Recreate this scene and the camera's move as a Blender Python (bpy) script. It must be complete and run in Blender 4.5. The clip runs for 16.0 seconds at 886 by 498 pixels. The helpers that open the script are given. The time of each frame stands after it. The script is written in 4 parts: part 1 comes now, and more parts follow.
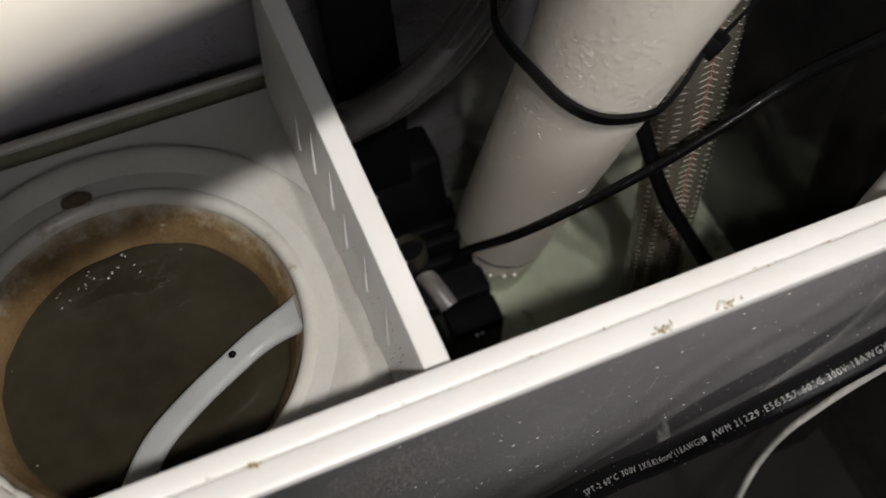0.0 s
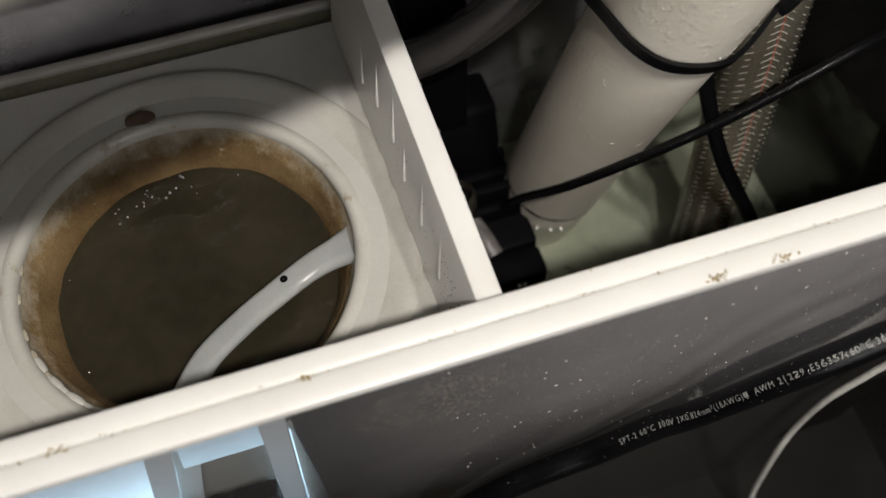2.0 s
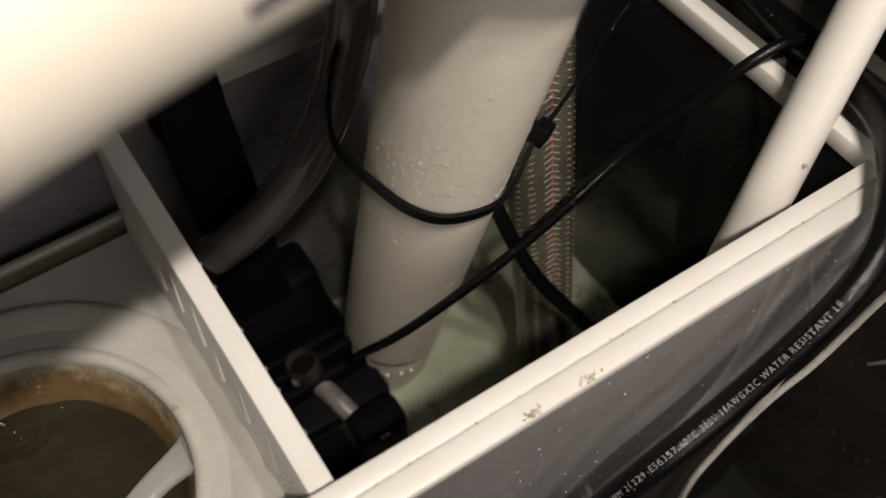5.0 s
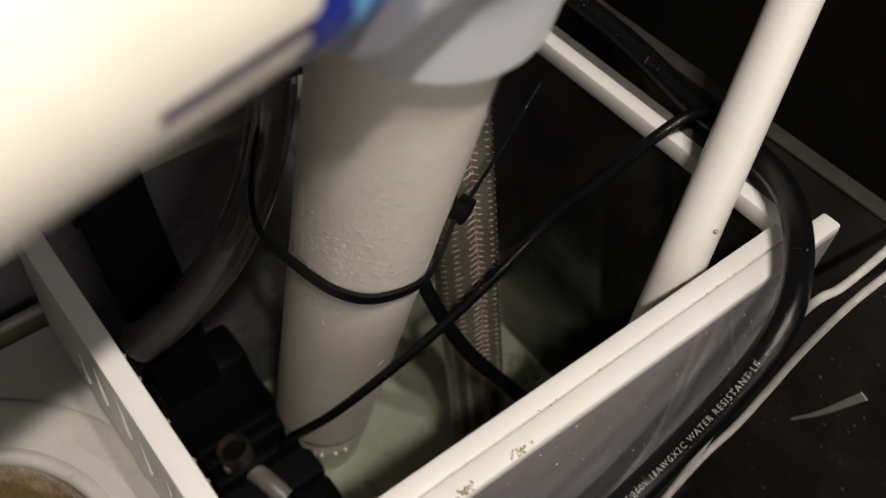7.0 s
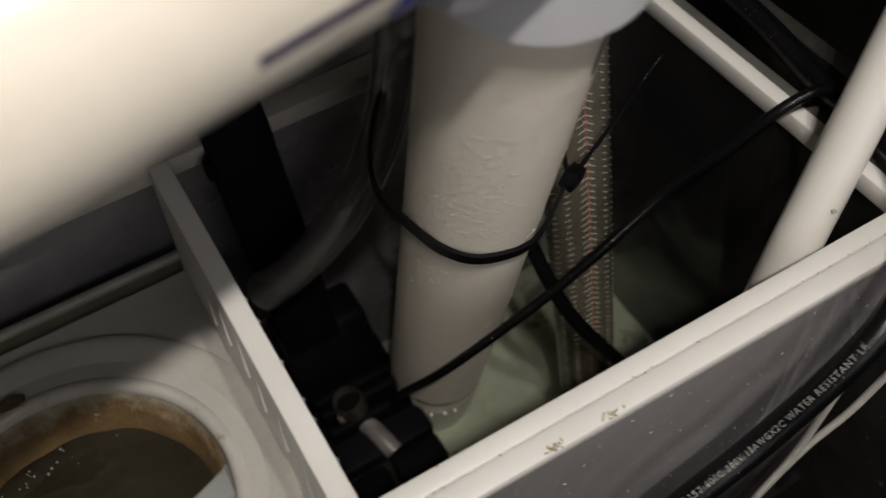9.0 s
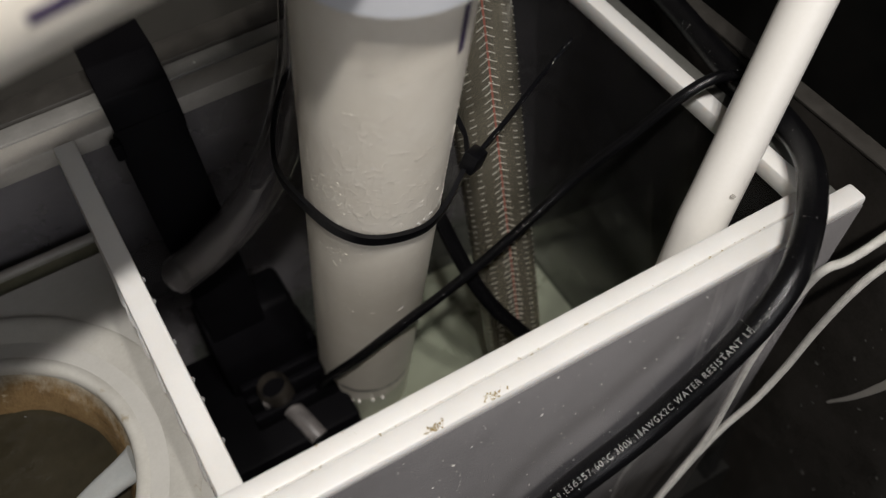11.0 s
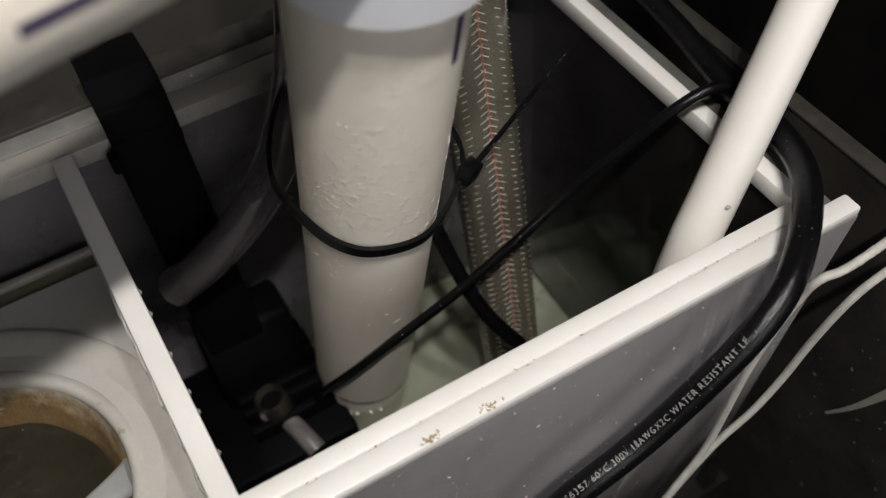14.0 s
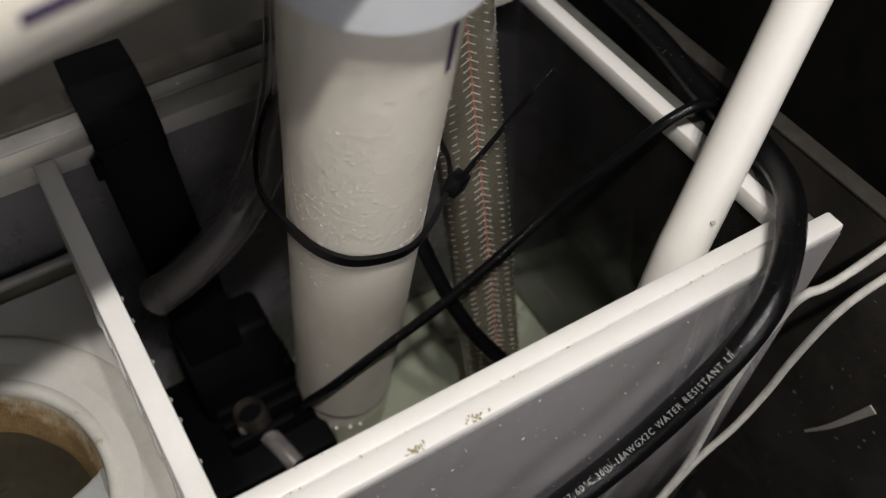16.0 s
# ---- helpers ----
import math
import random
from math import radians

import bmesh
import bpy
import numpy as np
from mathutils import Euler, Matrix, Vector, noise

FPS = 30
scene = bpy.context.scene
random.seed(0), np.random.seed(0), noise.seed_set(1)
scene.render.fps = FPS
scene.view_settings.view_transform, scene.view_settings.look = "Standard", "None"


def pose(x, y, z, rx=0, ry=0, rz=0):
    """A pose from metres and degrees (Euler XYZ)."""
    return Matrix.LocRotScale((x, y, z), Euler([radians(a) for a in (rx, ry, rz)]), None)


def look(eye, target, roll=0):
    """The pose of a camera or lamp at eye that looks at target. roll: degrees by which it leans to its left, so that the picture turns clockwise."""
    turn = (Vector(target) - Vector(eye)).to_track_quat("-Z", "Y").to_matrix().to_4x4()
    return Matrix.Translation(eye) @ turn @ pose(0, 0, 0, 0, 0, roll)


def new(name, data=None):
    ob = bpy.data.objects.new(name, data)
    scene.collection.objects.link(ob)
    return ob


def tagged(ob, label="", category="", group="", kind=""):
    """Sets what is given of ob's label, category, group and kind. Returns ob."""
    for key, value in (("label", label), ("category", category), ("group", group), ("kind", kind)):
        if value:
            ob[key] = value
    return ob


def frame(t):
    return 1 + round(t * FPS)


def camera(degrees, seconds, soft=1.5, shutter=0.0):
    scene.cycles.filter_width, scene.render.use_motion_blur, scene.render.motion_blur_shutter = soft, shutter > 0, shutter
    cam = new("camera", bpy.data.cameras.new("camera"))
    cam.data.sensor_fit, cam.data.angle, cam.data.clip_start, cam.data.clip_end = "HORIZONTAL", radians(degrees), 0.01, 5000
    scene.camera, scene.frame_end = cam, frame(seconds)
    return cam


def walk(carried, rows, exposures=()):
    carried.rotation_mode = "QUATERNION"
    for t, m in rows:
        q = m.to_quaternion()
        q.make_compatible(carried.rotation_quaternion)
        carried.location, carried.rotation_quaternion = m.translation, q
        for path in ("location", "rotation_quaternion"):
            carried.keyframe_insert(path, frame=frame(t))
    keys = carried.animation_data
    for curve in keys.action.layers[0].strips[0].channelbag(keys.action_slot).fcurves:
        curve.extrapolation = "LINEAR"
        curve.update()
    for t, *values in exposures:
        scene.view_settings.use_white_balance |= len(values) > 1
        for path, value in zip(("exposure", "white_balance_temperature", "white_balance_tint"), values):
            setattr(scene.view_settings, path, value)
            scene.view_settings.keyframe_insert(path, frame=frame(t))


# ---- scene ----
cam = camera(51.1, 16.0, soft=1.3, shutter=0.4)
cam.data.dof.use_dof, cam.data.dof.focus_distance, cam.data.dof.aperture_fstop = True, 0.28, 11.0
PATH = [
    (0, (-0.031, -0.079, 0.602), (0.322, 0.847, -1.135), -1.4),
    (0.5, (-0.038, -0.085, 0.603), (0.262, 0.868, -1.13), -1.6),
    (1, (-0.04, -0.085, 0.601), (0.239, 0.856, -1.141), -1.1),
    (1.5, (-0.04, -0.085, 0.6), (0.233, 0.828, -1.158), -1.0),
    (2, (-0.04, -0.085, 0.6), (0.226, 0.806, -1.171), -1.0),
    (2.5, (-0.048, -0.09, 0.594), (0.241, 0.782, -1.183), 3.7),
    (3, (-0.046, -0.089, 0.601), (0.262, 0.905, -1.107), 1.3),
    (3.5, (-0.047, -0.09, 0.6), (0.266, 0.907, -1.105), 1.7),
    (4, (-0.04, -0.086, 0.603), (0.276, 0.888, -1.115), -0.8),
    (4.5, (-0.018, -0.084, 0.61), (0.448, 0.909, -1.063), -4.3),
    (5, (-0.015, -0.084, 0.611), (0.558, 0.898, -1.035), -2.8),
    (5.2, (-0.013, -0.083, 0.612), (0.592, 0.9, -1.022), -2.6),
    (7.3, (-0.013, -0.085, 0.615), (0.759, 0.942, -0.918), -0.1),
    (7.5, (-0.02, -0.085, 0.614), (0.748, 0.975, -0.898), -0.3),
    (8, (-0.025, -0.085, 0.616), (0.639, 0.998, -0.929), -2.5),
    (8.5, (-0.022, -0.092, 0.615), (0.552, 1.012, -0.951), -4.8),
    (9, (-0.011, -0.097, 0.618), (0.486, 1.031, -0.957), -7.3),
    (9.5, (0.011, -0.109, 0.613), (0.5, 0.984, -0.989), -6.3),
    (12, (0.011, -0.113, 0.613), (0.53, 1.009, -0.959), -6.1),
    (12.5, (0.012, -0.113, 0.613), (0.531, 1.009, -0.959), -6.1),
    (13, (0.011, -0.114, 0.613), (0.532, 1.013, -0.956), -6.1),
    (13.5, (0.012, -0.114, 0.613), (0.533, 1.016, -0.953), -6.2),
    (14, (0.012, -0.114, 0.613), (0.535, 1.016, -0.952), -6.1),
    (14.5, (0.01, -0.114, 0.613), (0.538, 1.018, -0.949), -5.8),
    (15, (0.011, -0.115, 0.613), (0.528, 1.02, -0.95), -6.3),
    (15.5, (0.01, -0.116, 0.613), (0.543, 1.023, -0.942), -5.6),
    (16, (0.008, -0.114, 0.611), (0.596, 1.019, -0.928), -3.2),
]
EXPOSURES = [(0, 0.12, 6100, 13), (0.5, -0.08, 6150, 13), (1, 0.04, 6200, 12), (1.5, 0.12, 6250, 12), (2.5, 0.22, 6350, 11), (3.5, 0.14, 6700, 14), (5, 0.04, 6800, 15), (7.5, -0.14, 6500, 14), (8, -0.30, 6450, 14), (8.5, -0.30, 6450, 14), (9, -0.42, 6400, 13), (9.5, -0.18, 6100, 12), (12, 0.05, 6150, 13), (16, 0.05, 6150, 13)]
walk(cam, [(t, look(eye, target, roll)) for t, eye, target, roll in PATH], EXPOSURES)

# ---- light ----
world = bpy.data.worlds.new("world")
scene.world = world
world.use_nodes = True
world.node_tree.nodes["Background"].inputs[0].default_value = (0.75, 0.85, 1.0, 1)
world.node_tree.nodes["Background"].inputs[1].default_value = 0.05


def lamp(name, place, target, watts, size, colour):
    data = bpy.data.lights.new(name, "AREA")
    data.energy, data.size, data.color, data.shape = watts, size, colour, "DISK"
    ob = new(name, data)
    ob.matrix_world = look(place, target)
    return ob


# a short row of warm LEDs hangs above the front of the cabinet
for i in range(3):
    lamp("led_lamp", (-0.040 + 0.080 * i, -0.292 + 0.010 * i, 1.00), (0.06, 0.05, 0.38), 1.50, 0.022, (1.0, 0.93, 0.83))
# added fill lamp at the open front, to brighten the pipe and the pane
lamp("fill_light", (0.10, -1.15, 0.85), (0.05, 0.05, 0.40), 5.3, 0.9, (1.0, 0.96, 0.92))

# ---- materials ----


def material(name):
    m = bpy.data.materials.new(name)
    m.use_nodes = True
    return m, m.node_tree.nodes, m.node_tree.links, m.node_tree.nodes["Principled BSDF"]


def node(nodes, kind, **values):
    n = nodes.new(kind)
    for k, v in values.items():
        if k in n.inputs:
            n.inputs[k].default_value = v
    return n


def ramp(nodes, links, source, stops):
    r = nodes.new("ShaderNodeValToRGB")
    e = r.color_ramp.elements
    e[0].position, e[0].color = stops[0][0], (*stops[0][1], 1)
    e[1].position, e[1].color = stops[-1][0], (*stops[-1][1], 1)
    for p, c in stops[1:-1]:
        x = e.new(p)
        x.color = (*c, 1)
    links.new(source, r.inputs[0])
    return r.outputs[0]


def coords(nodes):
    return nodes.new("ShaderNodeNewGeometry").outputs["Position"]


def mixed(nodes, links, factor, a, b, mode="MIX"):
    """Mix two colours; a and b are sockets or triples."""
    m = nodes.new("ShaderNodeMix")
    m.data_type, m.blend_type = "RGBA", mode
    for value, socket in ((factor, m.inputs[0]), (a, m.inputs[6]), (b, m.inputs[7])):
        if isinstance(value, (int, float)):
            socket.default_value = value
        elif isinstance(value, tuple):
            socket.default_value = (*value, 1)
        else:
            links.new(value, socket)
    return m.outputs[2]


def grained(name, dark, light, rough, scale=60.0, fine=900.0, bump=0.15, metal=0.0, spots=None, spot_scale=120.0, spot_at=0.66, sss=0.0, depth=0.0006, spec=0.5):
    """A plain surface with cloudy variation, fine grain, relief and, if asked, specks of dirt."""
    m, nodes, links, p = material(name)
    at = coords(nodes)
    big = node(nodes, "ShaderNodeTexNoise", Scale=scale, Detail=4.0, Roughness=0.6)
    small = node(nodes, "ShaderNodeTexNoise", Scale=fine, Detail=3.0, Roughness=0.7)
    links.new(at, big.inputs["Vector"])
    links.new(at, small.inputs["Vector"])
    colour = ramp(nodes, links, big.outputs[0], [(0.3, dark), (0.7, light)])
    colour = mixed(nodes, links, 0.25, colour, ramp(nodes, links, small.outputs[0], [(0.3, dark), (0.7, light)]))
    if spots:
        s = node(nodes, "ShaderNodeTexNoise", Scale=spot_scale, Detail=5.0, Roughness=0.75)
        links.new(at, s.inputs["Vector"])
        mask = ramp(nodes, links, s.outputs[0], [(spot_at, (0, 0, 0)), (spot_at + 0.06, (1, 1, 1))])
        colour = mixed(nodes, links, mask, colour, spots)
    links.new(colour, p.inputs["Base Color"])
    p.inputs["Roughness"].default_value, p.inputs["Metallic"].default_value = rough, metal
    p.inputs["Specular IOR Level"].default_value = spec
    if sss:
        p.inputs["Subsurface Weight"].default_value = sss
        p.inputs["Subsurface Radius"].default_value = (1.0, 0.9, 0.8)
        p.inputs["Subsurface Scale"].default_value = 0.003
    b = node(nodes, "ShaderNodeBump", Strength=bump, Distance=depth)
    links.new(small.outputs[0], b.inputs["Height"])
    links.new(b.outputs[0], p.inputs["Normal"])
    return m


def clear(name, tint, haze, haze_colour, rough=0.05, gloss=1.0, film_scale=25.0, thin_from=None):
    """Clear plastic with a film of dried salt: see-through, glossy at a slant, a little milky."""
    m, nodes, links, p = material(name)
    nodes.remove(p)
    out = nodes["Material Output"]
    t = nodes.new("ShaderNodeBsdfTransparent")
    t.inputs[0].default_value = (*tint, 1)
    d = nodes.new("ShaderNodeBsdfDiffuse")
    d.inputs[0].default_value = (*haze_colour, 1)
    at = coords(nodes)
    n = node(nodes, "ShaderNodeTexNoise", Scale=film_scale, Detail=6.0, Roughness=0.65)
    links.new(at, n.inputs["Vector"])
    f = nodes.new("ShaderNodeMapRange")
    f.inputs[1].default_value, f.inputs[2].default_value = 0.3, 0.7
    f.inputs[3].default_value, f.inputs[4].default_value = haze * 0.75, min(1.0, haze * 1.25)
    links.new(n.outputs[0], f.inputs[0])
    film = f.outputs[0]
    if thin_from:
        # the salt film thins out towards the sock bay, where nothing splashes
        sep = nodes.new("ShaderNodeSeparateXYZ")
        links.new(at, sep.inputs[0])
        g = nodes.new("ShaderNodeMapRange")
        g.inputs[1].default_value, g.inputs[2].default_value, g.inputs[3].default_value, g.inputs[4].default_value = *thin_from, 0.06, 1.0
        links.new(sep.outputs[0], g.inputs[0])
        k2 = nodes.new("ShaderNodeMath")
        k2.operation = "MULTIPLY"
        links.new(film, k2.inputs[0])
        links.new(g.outputs[0], k2.inputs[1])
        film = k2.outputs[0]
    a = nodes.new("ShaderNodeMixShader")
    links.new(film, a.inputs[0])
    links.new(t.outputs[0], a.inputs[1])
    links.new(d.outputs[0], a.inputs[2])
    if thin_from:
        # darkness low in the pane is painted as an opaque near-black brown layer
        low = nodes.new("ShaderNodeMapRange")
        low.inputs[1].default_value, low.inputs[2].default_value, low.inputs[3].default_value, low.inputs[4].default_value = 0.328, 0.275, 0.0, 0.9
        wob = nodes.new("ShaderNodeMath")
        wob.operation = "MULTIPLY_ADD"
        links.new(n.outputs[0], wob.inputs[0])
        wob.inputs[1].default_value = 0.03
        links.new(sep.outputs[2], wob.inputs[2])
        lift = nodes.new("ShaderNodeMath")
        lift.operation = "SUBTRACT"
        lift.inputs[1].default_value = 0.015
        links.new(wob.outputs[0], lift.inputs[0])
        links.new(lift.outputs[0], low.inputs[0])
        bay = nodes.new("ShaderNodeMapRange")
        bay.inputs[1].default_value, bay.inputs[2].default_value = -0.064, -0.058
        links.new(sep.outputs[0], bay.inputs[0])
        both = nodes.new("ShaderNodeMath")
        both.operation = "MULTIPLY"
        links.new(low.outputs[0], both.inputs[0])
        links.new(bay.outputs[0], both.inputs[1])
        dark_layer = nodes.new("ShaderNodeBsdfDiffuse")
        dark_layer.inputs[0].default_value = (0.016, 0.014, 0.011, 1)
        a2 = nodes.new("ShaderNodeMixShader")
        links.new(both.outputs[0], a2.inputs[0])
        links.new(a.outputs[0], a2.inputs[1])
        links.new(dark_layer.outputs[0], a2.inputs[2])
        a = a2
    g = nodes.new("ShaderNodeBsdfGlossy")
    g.inputs["Roughness"].default_value = rough
    fr = node(nodes, "ShaderNodeLayerWeight", Blend=0.5)
    pw = nodes.new("ShaderNodeMath")
    pw.operation = "POWER"
    pw.inputs[1].default_value = 5.0
    links.new(fr.outputs["Facing"], pw.inputs[0])
    k = nodes.new("ShaderNodeMath")
    k.operation = "MULTIPLY_ADD"
    k.inputs[1].default_value, k.inputs[2].default_value = 0.9 * gloss, 0.04 * gloss
    k.use_clamp = True
    links.new(pw.outputs[0], k.inputs[0])
    b = nodes.new("ShaderNodeMixShader")
    links.new(k.outputs[0], b.inputs[0])
    links.new(a.outputs[0], b.inputs[1])
    links.new(g.outputs[0], b.inputs[2])
    links.new(b.outputs[0], out.inputs[0])
    return m


WHITE = grained("white_acrylic", (0.77, 0.757, 0.72), (0.84, 0.832, 0.80), 0.32, 40, 1500, 0.10, spots=(0.22, 0.17, 0.09), spot_scale=150, spot_at=0.74, sss=0.25)
TRAY = grained("tray_plastic", (0.50, 0.49, 0.45), (0.62, 0.61, 0.57), 0.22, 30, 900, 0.08, spots=(0.45, 0.40, 0.30), spot_scale=60, spot_at=0.70)
PVC = grained("pvc_pipe", (0.80, 0.745, 0.635), (0.88, 0.835, 0.735), 0.28, 50, 450, 0.10, spots=(0.72, 0.66, 0.54), spot_scale=80, spot_at=0.66)
FITTING = grained("pvc_fitting", (0.68, 0.70, 0.74), (0.78, 0.80, 0.83), 0.38, 50, 1100, 0.12)
TUBE = grained("white_tube", (0.74, 0.72, 0.67), (0.82, 0.80, 0.75), 0.30, 30, 800, 0.06)
COLLAR = grained("collar_plastic", (0.48, 0.465, 0.42), (0.64, 0.63, 0.58), 0.14, 40, 900, 0.08, spots=(0.42, 0.37, 0.28), spot_scale=55, spot_at=0.60)
HANDLE = grained("handle_plastic", (0.34, 0.355, 0.35), (0.45, 0.465, 0.455), 0.09, 40, 900, 0.05, sss=0.3)
FELT = grained("stained_felt", (0.10, 0.060, 0.024), (0.30, 0.205, 0.10), 0.16, 45, 900, 0.6, spots=(0.42, 0.35, 0.24), spot_scale=75, spot_at=0.64)
BLACK = grained("black_plastic", (0.0022, 0.0020, 0.0026), (0.0048, 0.0046, 0.0056), 0.55, 60, 1200, 0.30, spec=0.06)
RUBBER = grained("black_cable", (0.0022, 0.0022, 0.0026), (0.0050, 0.0050, 0.0056), 0.22, 60, 1500, 0.25, spots=(0.14, 0.14, 0.13), spot_scale=900, spot_at=0.76, spec=0.30)
NYLON = grained("black_nylon", (0.0022, 0.0022, 0.0028), (0.0050, 0.0050, 0.0058), 0.28, 60, 1200, 0.15, spec=0.30)
PRINT = grained("white_print", (0.19, 0.19, 0.18), (0.32, 0.32, 0.31), 0.6, 200, 2000, 0.0)
PURPLE = grained("purple_marker", (0.030, 0.020, 0.060), (0.055, 0.035, 0.10), 0.6, 200, 2000, 0.0)
BLUE = grained("blue_tape", (0.006, 0.012, 0.25), (0.02, 0.05, 0.45), 0.25, 120, 900, 0.1)
LIGHTBLUE = grained("light_blue_print", (0.10, 0.40, 0.80), (0.20, 0.55, 0.90), 0.3, 120, 900, 0.1)
STRING = grained("braided_string", (0.40, 0.39, 0.36), (0.58, 0.57, 0.52), 0.8, 300, 2500, 0.5)
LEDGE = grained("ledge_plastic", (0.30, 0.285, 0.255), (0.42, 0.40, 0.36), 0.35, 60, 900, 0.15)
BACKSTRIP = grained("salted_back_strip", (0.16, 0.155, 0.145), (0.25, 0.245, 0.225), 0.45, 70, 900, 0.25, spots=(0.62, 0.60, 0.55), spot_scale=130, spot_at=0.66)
SPOT = grained("dark_algae", (0.07, 0.042, 0.024), (0.17, 0.115, 0.075), 0.5, 300, 1500, 0.6)
FILM = grained("algae_grains", (0.20, 0.165, 0.115), (0.34, 0.29, 0.215), 0.8, 300, 2500, 0.5)
GROOVE = grained("silted_groove", (0.15, 0.145, 0.09), (0.26, 0.25, 0.17), 0.6, 90, 900, 0.3)
BACKEDGE = grained("speckled_pane_edge", (0.024, 0.022, 0.019), (0.052, 0.048, 0.042), 0.4, 120, 1200, 0.3, spots=(0.22, 0.21, 0.19), spot_scale=420, spot_at=0.69)
SALT = grained("salt_crust", (0.68, 0.66, 0.60), (0.84, 0.82, 0.77), 0.4, 300, 2500, 0.4)
DIRT = grained("dry_algae", (0.23, 0.165, 0.055), (0.44, 0.34, 0.15), 0.8, 300, 2500, 0.5)
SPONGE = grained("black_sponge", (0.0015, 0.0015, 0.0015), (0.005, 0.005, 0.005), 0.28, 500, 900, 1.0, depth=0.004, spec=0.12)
FLOORMAT = grained("sump_floor", (0.33, 0.33, 0.275), (0.52, 0.51, 0.445), 0.7, 45, 300, 0.4, spots=(0.12, 0.13, 0.09), spot_scale=50, spot_at=0.60)
BARB = grained("mucky_barb", (0.008, 0.007, 0.0055), (0.048, 0.041, 0.033), 0.4, 120, 900, 0.3)
PALE = grained("pale_barb", (0.08, 0.074, 0.072), (0.21, 0.195, 0.185), 0.35, 120, 900, 0.2)
CABINET = grained("black_cabinet", (0.007, 0.007, 0.0065), (0.014, 0.0135, 0.012), 0.5, 40, 700, 0.5, spots=(0.022, 0.021, 0.020), spot_scale=160, spot_at=0.70, spec=0.10)
GLOSSBLACK = grained("black_glass", (0.022, 0.020, 0.017), (0.055, 0.050, 0.044), 0.16, 30, 700, 0.05, spots=(0.028, 0.027, 0.024), spot_scale=45, spot_at=0.72, spec=0.35)
EDGE = grained("grey_glass_edge", (0.07, 0.07, 0.063), (0.14, 0.14, 0.126), 0.35, 90, 900, 0.2)
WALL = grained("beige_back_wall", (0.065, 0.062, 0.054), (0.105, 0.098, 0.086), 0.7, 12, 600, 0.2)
RED = grained("red_stripe", (0.20, 0.06, 0.04), (0.30, 0.11, 0.08), 0.5, 200, 1500, 0.0)
BRAID = grained("hose_thread", (0.34, 0.325, 0.28), (0.55, 0.53, 0.47), 0.5, 200, 1500, 0.0)
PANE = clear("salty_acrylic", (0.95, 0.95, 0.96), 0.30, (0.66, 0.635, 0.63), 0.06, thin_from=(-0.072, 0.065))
SIDEPANE = clear("clear_side_acrylic", (0.55, 0.55, 0.55), 0.02, (0.4, 0.4, 0.4), 0.06)
DARKPANE = clear("clear_acrylic", (0.55, 0.55, 0.55), 0.30, (0.50, 0.48, 0.50), 0.06)
WATER = clear("clear_water", (0.86, 0.90, 0.84), 0.03, (0.35, 0.38, 0.30), 0.02)
HOSE = clear("clear_hose", (0.62, 0.57, 0.48), 0.30, (0.30, 0.285, 0.225), 0.12)
VINYL = clear("clear_vinyl_tube", (0.80, 0.79, 0.80), 0.085, (0.34, 0.32, 0.31), 0.05, 2.0)
BUBBLE = clear("bubble_skin", (0.92, 0.92, 0.92), 0.22, (0.8, 0.8, 0.8), 0.12, 3.0)
MURKY = grained("murky_water", (0.020, 0.017, 0.010), (0.044, 0.038, 0.024), 0.04, 30, 160, 0.12, depth=0.002)

MILKY, milk_nodes, milk_links, milk_main = material("milky_acrylic")
milk_main.inputs["Base Color"].default_value = (0.84, 0.835, 0.81, 1)
milk_main.inputs["Roughness"].default_value = 0.35
milk_grain = node(milk_nodes, "ShaderNodeTexNoise", Scale=180.0, Detail=5.0, Roughness=0.7)
milk_links.new(coords(milk_nodes), milk_grain.inputs["Vector"])
milk_links.new(ramp(milk_nodes, milk_links, milk_grain.outputs[0], [(0.30, (0.80, 0.79, 0.76)), (0.66, (0.88, 0.875, 0.85)), (0.74, (0.45, 0.36, 0.24))]), milk_main.inputs["Base Color"])
milk_through = milk_nodes.new("ShaderNodeBsdfTranslucent")
milk_through.inputs[0].default_value = (0.92, 0.94, 0.94, 1)
milk_mix = node(milk_nodes, "ShaderNodeMixShader", Fac=0.55)
milk_links.new(milk_main.outputs[0], milk_mix.inputs[1])
milk_links.new(milk_through.outputs[0], milk_mix.inputs[2])
milk_links.new(milk_mix.outputs[0], milk_nodes["Material Output"].inputs[0])

# patches of raised salt blisters on the pipe
pvc_nodes, pvc_links = PVC.node_tree.nodes, PVC.node_tree.links
pvc_at = coords(pvc_nodes)
blister = node(pvc_nodes, "ShaderNodeTexNoise", Scale=430.0, Detail=4.0, Roughness=0.6, Distortion=0.4)
patch = node(pvc_nodes, "ShaderNodeTexNoise", Scale=38.0, Detail=3.0, Roughness=0.6)
for n in (blister, patch):
    pvc_links.new(pvc_at, n.inputs["Vector"])
raised = mixed(pvc_nodes, pvc_links, 1.0, ramp(pvc_nodes, pvc_links, blister.outputs[0], [(0.52, (0, 0, 0)), (0.66, (1, 1, 1))]),
               ramp(pvc_nodes, pvc_links, patch.outputs[0], [(0.46, (0.03, 0.03, 0.03)), (0.66, (1, 1, 1))]), "MULTIPLY")
relief = node(pvc_nodes, "ShaderNodeBump", Strength=0.30, Distance=0.0007)
pvc_links.new(raised, relief.inputs["Height"])
pvc_normal = pvc_nodes["Principled BSDF"].inputs["Normal"]
